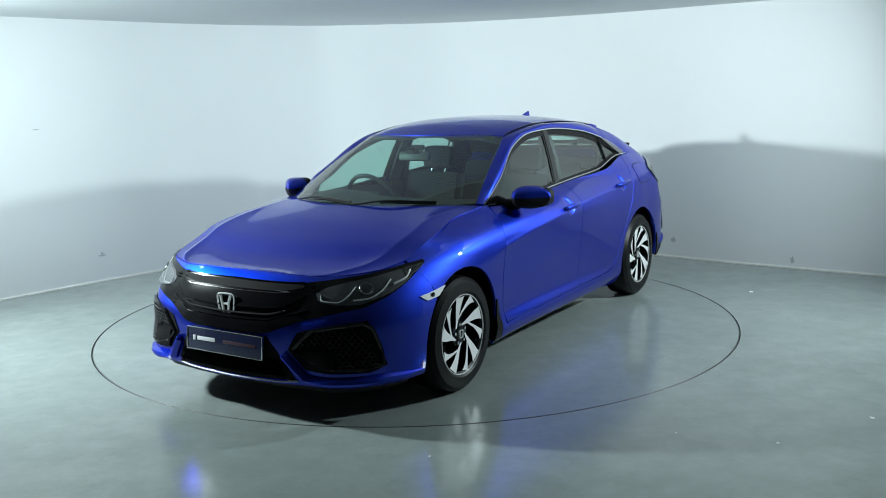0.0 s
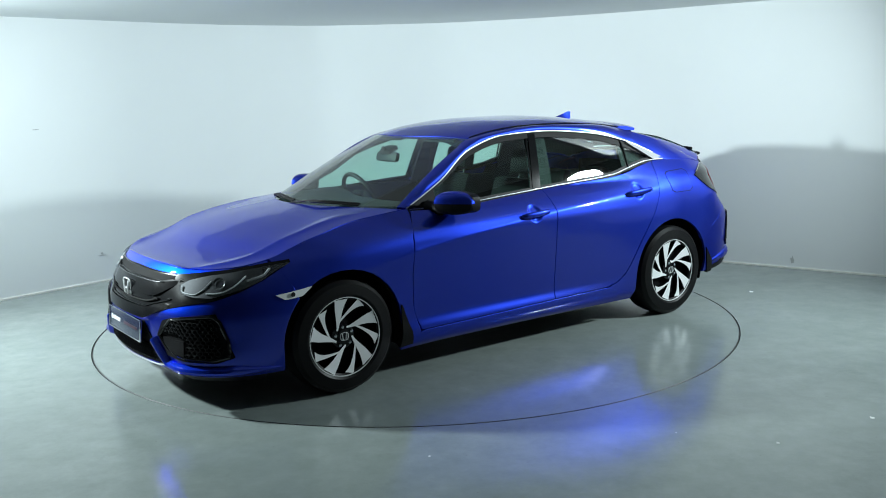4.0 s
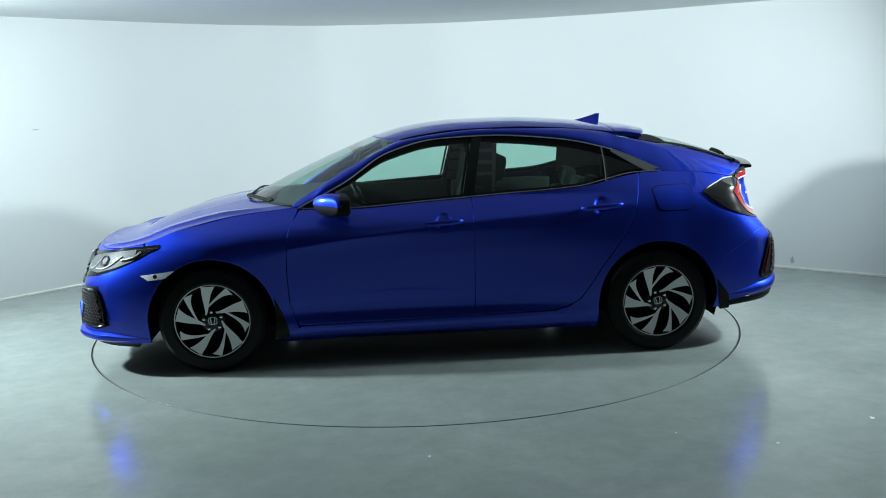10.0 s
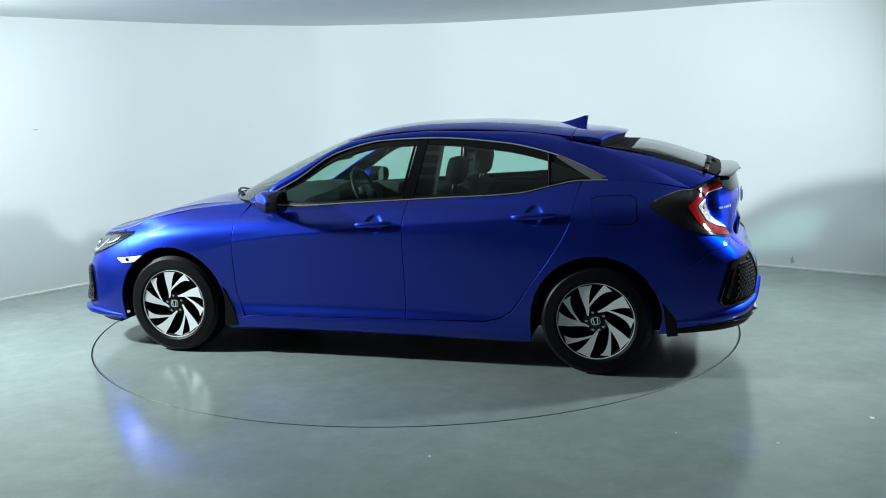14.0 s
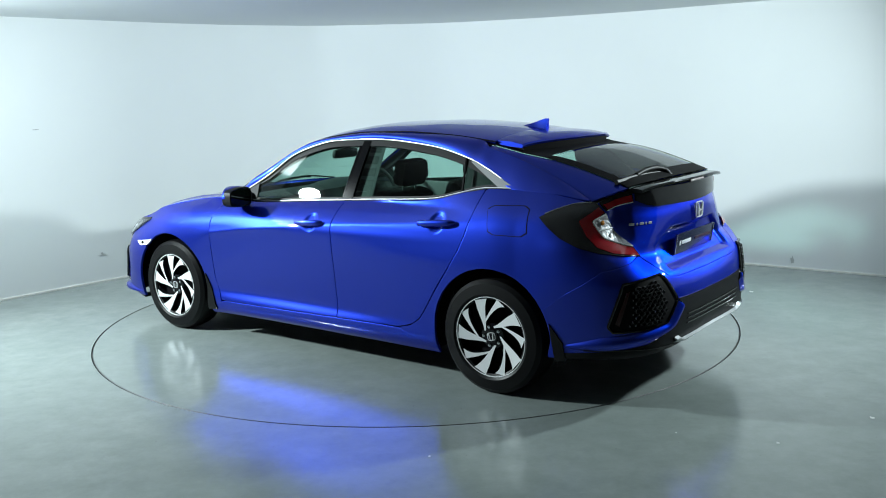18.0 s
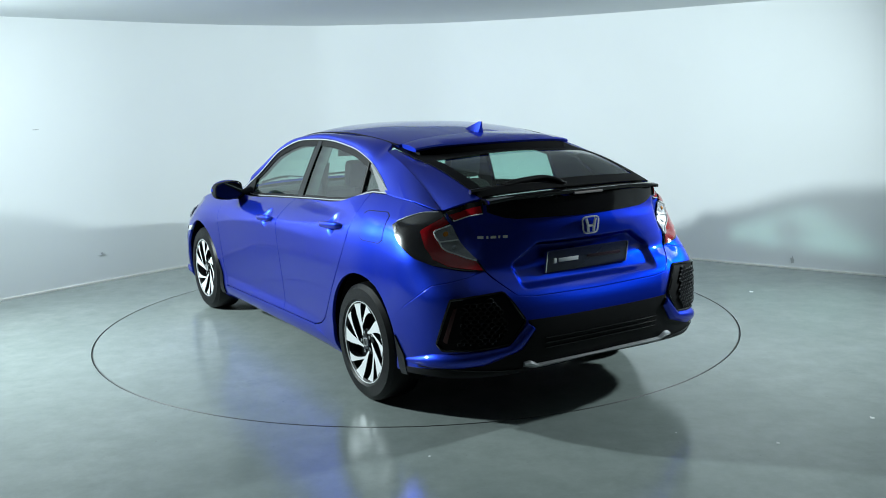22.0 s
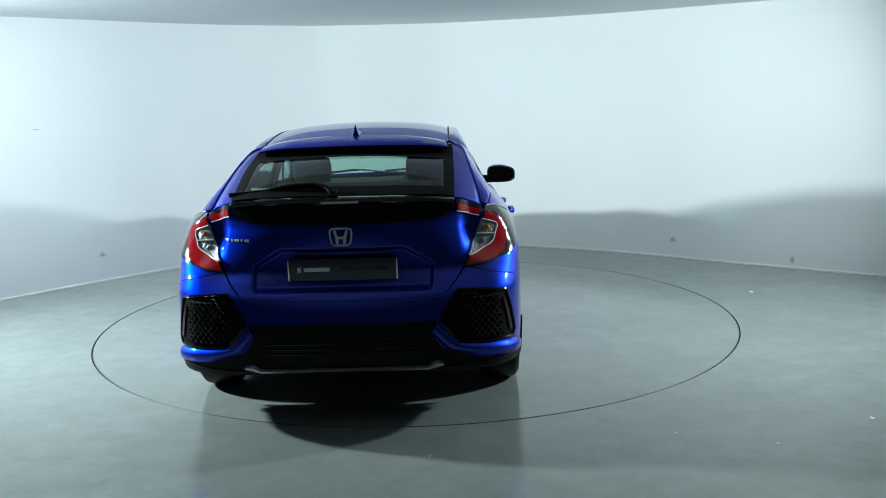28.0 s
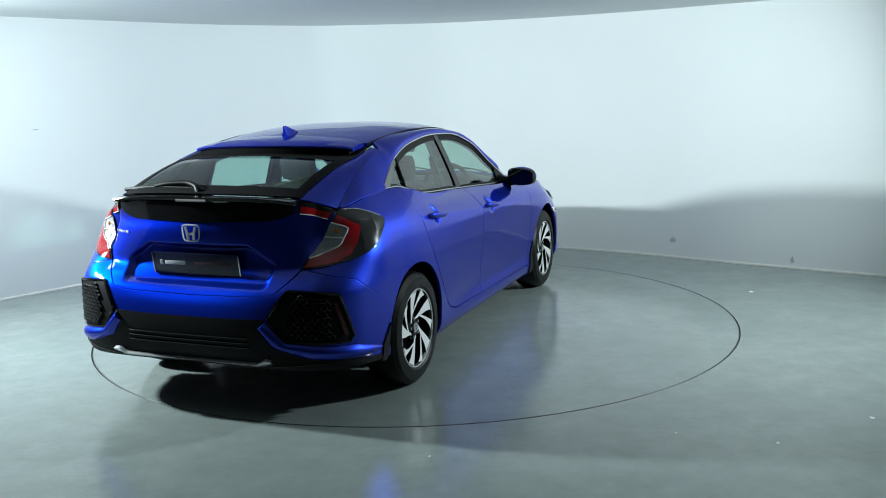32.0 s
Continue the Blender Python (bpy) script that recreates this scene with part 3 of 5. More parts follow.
    H[..., 2] += -0.024 * np.sin(math.pi * w ** 0.8) * (1 - ab ** 2.2) + 0.016 * rib * np.clip(w / 0.15, 0, 1) * np.clip((1 - w) / 0.25, 0, 1) * (1 - ab ** 12)
    skin("bonnet", H, PAINT, car, out=(0, 0, 1))
    v = np.linspace(0, 1, 30)[:, None]
    # roof
    x = 0.335 - 0.12 * a ** 2 + (-1.165 + 0.0 * a - (0.335 - 0.12 * a ** 2)) * v
    y = u * 0.525 + 0 * x
    skin("roof", np.stack([x, y, roof_z(x, y)], -1), PAINT, car, out=(0, 0, 1))
    # windscreen
    b = np.stack([1.205 - 0.345 * a ** 2.2 + 0 * a, u * 0.690, 0.950 + 0.018 * a ** 2], -1)
    t = np.stack([0.35 - 0.13 * a ** 2, u * 0.538, roof_z(0.35 - 0.13 * a ** 2, u * 0.538) + 0.002], -1)
    w = np.linspace(0, 1, 14)[:, None, None]
    W = b * (1 - w) + t * w
    W[..., 2] += 0.014 * (4 * w * (1 - w))[..., 0]
    W[..., 0] += 0.004 * (4 * w * (1 - w))[..., 0]
    skin("windscreen", W, GLASS, car, depth=0.005, out=(1, 0, 1))
    # cabin side frame: pillar, rail and rear pillar
    pairs = [((0.82, 0.955), W[0, 44]), ((0.68, 1.022), W[4, 44]), ((0.54, 1.095), W[7, 44]), ((0.27, 1.262), W[11, 44]), ((0.06, 1.322), W[13, 44])]
    pairs += [((a_, b_), (c_, 0.532, float(roof_z(c_, 0.532)))) for a_, b_, c_ in ((-0.35, 1.345, -0.30), (-0.77, 1.315, -0.75), (-1.06, 1.255, -1.08))] + [((-1.20, 1.207), gate(0.03, 1.0) + np.array([0.002, 0.004, 0.004]))]
    pairs += [(q_, gate(v_, 1.0) + np.array([0.002, 0.004, 0.004])) for q_, v_ in (((-1.42, 1.10), 0.30), ((-1.66, 1.088), 0.68), ((-1.845, 1.058), 1.0))]
    idx = np.arange(len(pairs), dtype=float)
    tt = np.linspace(0, len(pairs) - 1, 70)
    lo = np.stack([pch(idx, [q[0][k] for q in pairs])(tt) for k in range(2)], 1)
    up = np.stack([pch(idx, [q[1][k] for q in pairs])(tt) for k in range(3)], 1)
    low = pane(lo, 0.012)
    fl = flank(np.array([q_x(x_, z_) for x_, z_ in lo]))
    w = np.clip(tt - 8.3, 0, 1)[:, None]
    low = low * (1 - w) + fl * w
    w = np.linspace(0, 1, 10)[:, None, None]
    S = low[None] * (1 - w) + up[None] * w
    fat = np.clip((0.5 - tt) / 0.5 * -1 + 0.0, 0.25, 1.0)[None] * 4 * (w * (1 - w))[..., 0]
    fat = fat * np.interp(tt, [6.8, 8.2], [1.0, 0.15])[None]
    S[..., 1] += 0.024 * fat
    S[..., 2] += 0.012 * fat
    both("side_frame", S, PAINT, car, out=(0, 1, 0.6))
    both("pillar_lining", S * np.array([1, 0.972, 1]) - np.array([0, 0, 0.008]), material("pillar_cover", (0.03, 0.031, 0.032), 0.8), car, out=(0, -1, -0.5), depth=0)
    # tailgate: window frame, glass and lower panel
    v = np.linspace(0, 1, 18)[:, None]
    ug = 0.915 - 0.115 * v
    cover = material("gate_cover", (0.02, 0.02, 0.02), 0.8)
    for sg in (1, -1):
        e = np.linspace(0, 1, 8)[None, :]
        T = gate(v, sg * (ug + (1 - ug) * e))
        skin("tailgate_frame", T - np.array([0, 0, 0.003]), PAINT, car, out=(-0.3, sg * 0.3, 1), depth=0.012)
        skin("tailgate_lining", gate(v, sg * (ug - 0.10 + (1.1 - ug) * e)) - np.array([0, 0, 0.022]), cover, car, out=(0, 0, -1), depth=0)
        # black printed border of the rear window
        skin("window_border", gate(v, sg * (ug - 0.075 - 0.02 * (1 - v) + (0.075 + 0.02 * (1 - v)) * e)) + np.array([-0.002, 0, 0.003]), PAINT_UNDER, car, out=(-0.3, 0, 1), depth=0.003)
    skin("rear_window", gate(v, u * ug) + np.array([-0.001, 0, 0.001]), REAR_GLASS, car, out=(-0.3, 0, 1), depth=0.004)
    b = np.linspace(-0.80, 0.80, 30)[None, :]
    skin("window_border", gate(np.linspace(0.12, 0.40, 5)[:, None], b) + np.array([-0.002, 0, 0.003]), PAINT_UNDER, car, out=(-0.3, 0, 1), depth=0.003)
    skin("window_border", gate(np.linspace(0.90, 1.0, 4)[:, None], b) + np.array([-0.002, 0, 0.003]), PAINT_UNDER, car, out=(-0.3, 0, 1), depth=0.003)
    G = coons([q_r(0.576, 0.768), q_r(0.476, 0.662), q_r(0.40, 0.652), q_r(0.0, 0.645)], [q_r(0.0, 0.645), q_r(0.0, 1.09)], [q_r(0.684, 1.045), q_r(0.55, 1.088), q_r(0.3, 1.09), q_r(0.0, 1.09)],
              [q_r(0.576, 0.768), q_r(0.603, 0.825), q_r(0.637, 0.90), q_r(0.669, 0.99), q_r(0.684, 1.045)], 90, 100, smooth=False)
    P = flank(G)
    # the sunken field of the plate, its upper edge sloping down at both ends
    zt = 0.893 - 0.62 * np.clip(P[..., 1] - 0.30, 0, 1)
    k = np.clip((0.452 - 0.10 * np.clip(0.80 - P[..., 2], 0, 1) - P[..., 1]) / 0.030, 0, 1) * np.clip((zt - P[..., 2]) / 0.024, 0, 1) * np.clip((P[..., 2] - 0.678) / 0.030, 0, 1)
    P[..., 0] += 0.030 * k * k * (3 - 2 * k)
    M = (P * np.array([1, -1, 1]))[:, ::-1][:, 1:]
    skin("tailgate", np.concatenate([P, M], 1), PAINT, car, out=(-1, 0, 0))
    return fd, rd


front_doors, rear_doors = panels()


def side_glass():
    for nm, x0, x1 in (("front_window", 0.80, -0.20), ("rear_window", -0.235, -1.05), ("quarter_window", -1.07, -1.30)):
        n = 24
        xs = np.linspace(x0, x1, n)
        D = np.array(line(DLO, 200))
        order = np.argsort(D[:, 0])
        top = np.interp(xs, D[order, 0], D[order, 1]) - 0.012
        bot = BELT(xs) + 0.012
        top = np.maximum(top, bot + 0.002)
        w = np.linspace(0, 1, 8)[:, None]
        G = np.stack([xs[None] + 0 * w, bot[None] * (1 - w) + top[None] * w], -1)
        both(nm, pane(G, -0.004), SIDE_GLASS, car, depth=0.004, out=(0, 1, 0))
    # black centre pillar
    G = ruled([(-0.172, 0.985), (-0.240, 0.988)], [(-0.248, 1.335), (-0.306, 1.335)], 4, 8)
    both("centre_pillar", pane(G, 0.004), BLACK_GLOSS, car, out=(0, 1, 0))
    G = ruled([(-0.178, 0.92), (-0.350, 0.92)], [(-0.250, 1.33), (-0.378, 1.33)], 4, 8)
    both("pillar_trim", pane(G, -0.030), BLACK_MATT, car, out=(0, 1, 0), label="dark pillar trim inside the cabin")
    # dark borders printed on and pressed round the panes
    D = np.array(line(DLO, 90))
    low = D.copy()
    low[:, 1] -= np.interp(D[:, 0], [-1.42, -1.2, -0.3, 0.25, 0.5, 0.82], [0.0, 0.05, 0.038, 0.040, 0.030, 0.0])
    w = np.linspace(0, 1, 4)[:, None, None]
    both("window_seal", pane(low[None] * (1 - w) + D[None] * w, 0.001), BLACK_MATT, car, depth=0.03, out=(0, 1, 0))
    for x0, x1 in ((0.80, -0.18), (-0.24, -1.30)):
        xs = np.linspace(x0, x1, 20)
        G = np.stack([np.stack([xs, BELT(xs) - 0.012], -1), np.stack([xs, BELT(xs) + 0.020], -1)])
        both("waist_seal", pane(G, 0.002), BLACK_MATT, car, depth=0.02, out=(0, 1, 0))
    G = ruled([(-0.155, 0.985), (-0.168, 0.985)], [(-0.222, 1.32), (-0.235, 1.32)], 2, 8)
    both("window_channel", pane(G, 0.001), BLACK_GLOSS, car, depth=0.012, out=(0, 1, 0))
    # covers behind the quarter panes
    G = ruled([(-1.045, 1.0), (-1.46, 1.06)], [(-1.045, 1.30), (-1.30, 1.21)], 10, 6)
    both("quarter_cover", pane(G, -0.035), BLACK_MATT, car, depth=0.02, out=(0, 1, 0))


side_glass()


BRIGHT = material("bright_hub_emblem", (0.75, 0.76, 0.77), 0.25, 0.5)


def wheel():
    w = new("wheel")
    prof = [(0.205, -0.10), (0.235, -0.108), (0.29, -0.105), (0.312, -0.085), (0.318, -0.05), (0.318, 0.05), (0.312, 0.082), (0.29, 0.102), (0.235, 0.108), (0.222, 0.100), (0.205, 0.09)]
    V, F = turned(prof, 56)
    piece("tyre", V, F, RUBBER, w)
    V, F = turned([(0.222, 0.096), (0.2205, 0.1005), (0.2172, 0.1005), (0.2155, 0.094)], 56)
    piece("rim", V, F, ALLOY, w, "bright machined rim edge")
    V, F = turned([(0.2155, 0.095), (0.206, 0.080), (0.195, 0.0), (0.19, -0.09)], 56)
    piece("barrel", V, F, BLACK_GLOSS, w)
    V, F = turned([(0.2, 0.030), (0.06, 0.040), (0.0, 0.040)], 40)
    piece("back_plate", V, F, PAINT_UNDER, w)
    # five pairs of machined blades: a broad one hooked at the hub and a slim one branching off it
    R = 0.2175
    broad = [(0.24, 138, 0.022), (0.30, 122, 0.034), (0.41, 111, 0.056), (0.70, 101, 0.112), (0.92, 96, 0.165), (0.99, 95, 0.205)]
    slim = [(0.40, 107, 0.020), (0.56, 83, 0.032), (0.78, 68, 0.060), (0.92, 61, 0.105), (0.99, 58, 0.155)]
    for kind_, knots in (("broad_spoke", broad), ("slim_spoke", slim)):
        path = line([(r_ * math.cos(radians(f_)), r_ * math.sin(radians(f_)), h_) for r_, f_, h_ in knots], 12)
        tang = np.gradient(path[:, :2], axis=0)
        tang /= np.linalg.norm(tang, axis=1, keepdims=True)
        for k in range(5):
            c_, s_ = math.cos(radians(72 * k)), math.sin(radians(72 * k))
            V, F = [], []
            for (px, pz, h_), (tx, tz) in zip(path, tang):
                rr = math.hypot(px, pz)
                for hh, yy in ((-h_, 0), (h_, 0), (-h_ - 0.012, -0.036), (h_ + 0.012, -0.036)):
                    ex, ez = px - tz * hh, pz + tx * hh
                    q = math.hypot(ex, ez)
                    if q > 0.995:
                        ex, ez = ex * 0.995 / q, ez * 0.995 / q
                    gx, gz = ex * c_ - ez * s_, ex * s_ + ez * c_
                    V.append((-gx * R, 0.072 + 0.025 * rr + yy, gz * R))
            for i in range(11):
                b = i * 4
                F += [(b, b + 1, b + 5, b + 4)[::-1], (b + 1, b + 3, b + 7, b + 5)[::-1], (b + 2, b, b + 4, b + 6)[::-1]]
            sp = piece(kind_, V, F, ALLOY, w)
            sp.data.materials.append(BLACK_GLOSS)
            for i_, p_ in enumerate(sp.data.polygons):
                p_.material_index = 1 if i_ % 3 else 0
    V, F = turned([(0.075, 0.05), (0.07, 0.072), (0.040, 0.076), (0.038, 0.084), (0.0, 0.086)], 28)
    piece("hub_cap", V, F, BLACK_GLOSS, w)
    tube("hub_emblem", [(0.024 * math.cos(a) * (abs(math.cos(a)) ** 4 + abs(math.sin(a)) ** 4) ** -0.25, 0.087, 0.021 * math.sin(a) * (abs(math.cos(a)) ** 4 + abs(math.sin(a)) ** 4) ** -0.25) for a in np.linspace(0, 2 * math.pi, 21)], 0.0024, BRIGHT, w, 5, up=(0, 1, 0))
    for d in (-0.011, 0.011):
        tube("emblem_bar", [(d * 0.8, 0.088, -0.017), (d * 1.2, 0.088, 0.017)], 0.0034, BRIGHT, w, 5, up=(0, 1, 0))
    for k in range(5):
        a = math.pi - radians(97 + 72 * k)
        V, F = turned([(0.009, 0.06), (0.009, 0.084), (0.0, 0.086)], 8)
        V = [(x + 0.053 * math.cos(a), y, z + 0.053 * math.sin(a)) for x, y, z in V]
        piece("wheel_nut", V, F, CHROME, w)
    return w


def put_wheels():
    first = wheel()
    poses = [pose(WB, 0.775, 0.318, 0, 0, 0), pose(-WB, 0.785, 0.318, 0, 12, 0), pose(WB, -0.775, 0.318, 0, 25, 180), pose(-WB, -0.785, 0.318, 0, 5, 180)]
    for i, m in enumerate(poses):
        w = first if i == 0 else copy_thing(first, m)
        w.matrix_basis = m
        w.parent = car


# ---- details of the car ----
def over(name, bottom, top, mat, parent=car, lift=0.004, nu=24, nv=6, depth=None, smooth=False, label="", sides="both", fade=0.0):
    """A piece laid on the flank between two edges: mirrored pair, one across the middle, or the left alone."""
    f = np.clip((1 - np.linspace(0, 1, nu)) / fade, 0.1, 1) if fade else 1.0
    G = flank(ruled(bottom, top, nu, nv, smooth), lift * f)
    d = lift + 0.004 if depth is None else depth
    if sides == "middle":
        M = (G * np.array([1, -1, 1]))[:, ::-1][:, 1:]
        return skin(name, np.concatenate([G, M], 1), mat, parent, depth=d, out=np.sign(G[0, 0, 0]) * np.array([1.0, 0, 0]), label=label)
    c = G.reshape(-1, 3).mean(0)
    o = np.array([c[0] * 0.4, 1.0, 0])
    if abs(c[0]) > 1.85:
        o = np.array([np.sign(c[0]) * 1.0, 0.3, 0])
    if sides == "left":
        return skin(name, G, mat, parent, depth=d, out=o, label=label)
    if isinstance(parent, tuple):
        a = skin(name, G, mat, parent[0], depth=d, out=o, label=label)
        b = skin(name, G * np.array([1, -1, 1]), mat, parent[1], depth=d, out=o * np.array([1, -1, 1]), label=label)
        return a, b
    return both(name, G, mat, parent, depth=d, out=o, label=label)


def bead(name, pts, r, mat, parent=car, lift=0.006, n=40, flat=1.0, sides="both", smooth=True, k=6, label=""):
    """A thin bar along places on the flank."""
    P = flank(line(pts, n, smooth), lift)
    if sides == "middle":
        P = np.concatenate([P, (P * np.array([1, -1, 1]))[::-1][1:]])
        return tube(name, P, r, mat, parent, k, flat=flat, label=label)
    pr = parent if isinstance(parent, tuple) else (parent, parent)
    a = tube(name, P, r, mat, pr[0], k, flat=flat, label=label)
    if sides == "left":
        return a
    return a, tube(name, P * np.array([1, -1, 1]), r, mat, pr[1], k, flat=flat, label=label)


def inside(p, poly):
    x, y = p
    c = False
    for (x0, y0), (x1, y1) in zip(poly, poly[1:] + poly[:1]):
        if (y0 > y) != (y1 > y) and x < (x1 - x0) * (y - y0) / (y1 - y0) + x0:
            c = not c
    return c


def honeycomb(name, poly, cell, mat, parent, lift=0.008, sides="both", squash=1.0):
    """A grille of six-sided cells on the flank inside a polygon of places."""
    xs, zs = [q[0] for q in poly], [q[1] for q in poly]
    V, F = [], []
    dz = cell * 1.5
    j, z = 0, min(zs)
    while z <= max(zs):
        s = min(xs) + (cell * 0.866 if j % 2 else 0)
        while s <= max(xs):
            if inside((s, z), poly):
                b = len(V)
                for r, lf in ((0.97, 0), (0.74, 0.007), (0.58, -0.006)):
                    for k in range(6):
                        w = math.pi / 3 * k + math.pi / 6
                        V.append(side(s + r * cell * math.cos(w), z + r * cell * squash * math.sin(w), lift + lf))
                for q in range(2):
                    F += [(b + q * 6 + k, b + q * 6 + (k + 1) % 6, b + q * 6 + 6 + (k + 1) % 6, b + q * 6 + 6 + k) for k in range(6)]
            s += cell * 1.732
        z += dz * squash
        j += 1
    pr = parent if isinstance(parent, tuple) else (parent, parent)
    V = np.array(V)
    a = piece(name, V, F, mat, pr[0])
    b = None
    if sides == "both":
        b = piece(name, V * np.array([1, -1, 1]), [f[::-1] for f in F], mat, pr[1])
    return a, b


HOUSING = material("headlamp_silver", (0.060, 0.062, 0.066), 0.5, 0.1, spec=0.2)
MESH_BLACK = material("gloss_mesh_black", (0.21, 0.21, 0.22), 0.2, 0.85)
BADGE = material("bright_emblem", (0.80, 0.81, 0.83), 0.22, 0.35)
SMOKE = material("smoked_plastic", (0.010, 0.010, 0.011), 0.12, 0, 0.5)
SILVER_LENS = material("silver_reflector", (0.30, 0.31, 0.33), 0.36, 0.3, bump=0.8, bump_scale=45)
WHITE_TRIM = material("white_light_bar", (0.80, 0.82, 0.82), 0.2, 0, 0.5)
PLATE_BLUE = material("navy_plate", (0.010, 0.014, 0.045), 0.25, 0, 0.4)
PRINT_WHITE = material("print_white", (0.75, 0.76, 0.78), 0.4)
PRINT_RED = material("print_red", (0.035, 0.010, 0.022), 0.4)
LINING = material("grey_lining", (0.06, 0.063, 0.063), 0.9, bump=0.1, bump_scale=300)
MIRROR = material("mirror_glass", (0.10, 0.12, 0.115), 0.02, 1.0)
AMBER = material("amber_bulb", (0.55, 0.20, 0.02), 0.25, 0, 0.4)


def nearby(q, lift, u, v, w=0.0, sg=1):
    """A point beside place q on the flank: u along it, v up it and w outwards."""
    c = side(*q, lift)
    ts = side(q[0] + 0.01, q[1], lift) - side(q[0] - 0.01, q[1], lift)
    tz = side(q[0], q[1] + 0.01, lift) - side(q[0], q[1] - 0.01, lift)
    ts, tz = ts / np.linalg.norm(ts), tz / np.linalg.norm(tz)
    n = np.cross(tz, ts)
    n *= np.sign(n @ np.array([c[0], c[1], 0]))
    return (c + u * ts + v * tz + w * n) * np.array([1, sg, 1])


def ridge(name, low, high, lifts, mat, parent=car, nu=40, label=""):
    """A shelf standing out from the flank, with its section given as lifts from its lower to its upper edge."""
    G = ruled(low, high, nu, len(lifts), smooth=False)
    fade = np.clip(np.linspace(0, 1, nu) / 0.35, 0.08, 1) ** 0.8
    P = np.stack([flank(G[j], lf * fade) for j, lf in enumerate(lifts)])
    o = np.array([np.sign(P[0, 0, 0]), 0.6, 0])
    return both(name, P, mat, parent, depth=0.02, out=o, label=label)


def badge(parent, x, z, w, h, face):
    """A chrome emblem: a rounded frame and two uprights."""
    pts = []
    for k in range(33):
        a = 2 * math.pi * k / 32
        c, s = math.cos(a), math.sin(a)
        r = (abs(c) ** 5 + abs(s) ** 5) ** (-1 / 5)
        yy = w / 2 * r * c * (1 + 0.10 * r * s)
        pts.append((x, yy, z + h / 2 * r * s))
    b = tube("badge", pts, 0.0045, BADGE, parent, 6, up=(1, 0, 0), label="chrome rounded emblem frame")
    for sg in (-1, 1):
        tube("upright", [(x + face * 0.002, sg * w * 0.17, z - h * 0.40), (x + face * 0.004, sg * w * 0.20, z), (x + face * 0.002, sg * w * 0.30, z + h * 0.40)], 0.0075, BADGE, b, 6, up=(1, 0, 0))
    tube("crossbar", [(x + face * 0.003, -w * 0.18, z - h * 0.05), (x + face * 0.003, w * 0.18, z - h * 0.05)], 0.0065, BADGE, b, 6, up=(1, 0, 0))
    return b


def plate(x, z, tilt, face):
    """A navy show plate with a silver edge and printed bars."""
    m = pose(x, 0, z, 0, tilt, 0 if face > 0 else 180)

    def put(name, mat, parent, cy, cz, sx, sy, s_z, lift):
        V, F = box_mesh(lift, cy, cz, sx, sy, s_z, min(0.003, sx * 0.3))
        return piece(name, [m @ Vector(v) for v in V], F, mat, parent)
    edges = (0.058, -0.058) if face > 0 else ()
    pl = put("number_plate", PLATE_BLUE, car, 0, 0, 0.010, 0.515, 0.112, 0)
    tagged(pl, label="navy show plate with silver edge")
    for nm, cy, cz, sy, s_z in [("edge", 0, e_, 0.528, 0.006) for e_ in edges] + [("edge", 0.262, 0, 0.008, 0.11), ("edge", -0.262, 0, 0.008, 0.11)]:
        put(nm, CHROME, pl, cy, cz, 0.014, sy, s_z, 0.001)
    c0 = -0.125
    put("mark", PRINT_WHITE, pl, c0 - 0.085, 0.003, 0.002, 0.018, 0.026, 0.0062)
    put("word_bar", PRINT_WHITE, pl, c0, 0.003, 0.002, 0.125, 0.020, 0.0062)
    put("word_bar", PRINT_RED, pl, 0.105, 0.003, 0.002, 0.22, 0.016, 0.0062)
    return pl


GRILLE = material("grille_black", (0.004, 0.004, 0.005), 0.16, spec=0.22)
LENS_BOWL = material("lamp_bowl", (0.16, 0.165, 0.17), 0.18, 0.7)


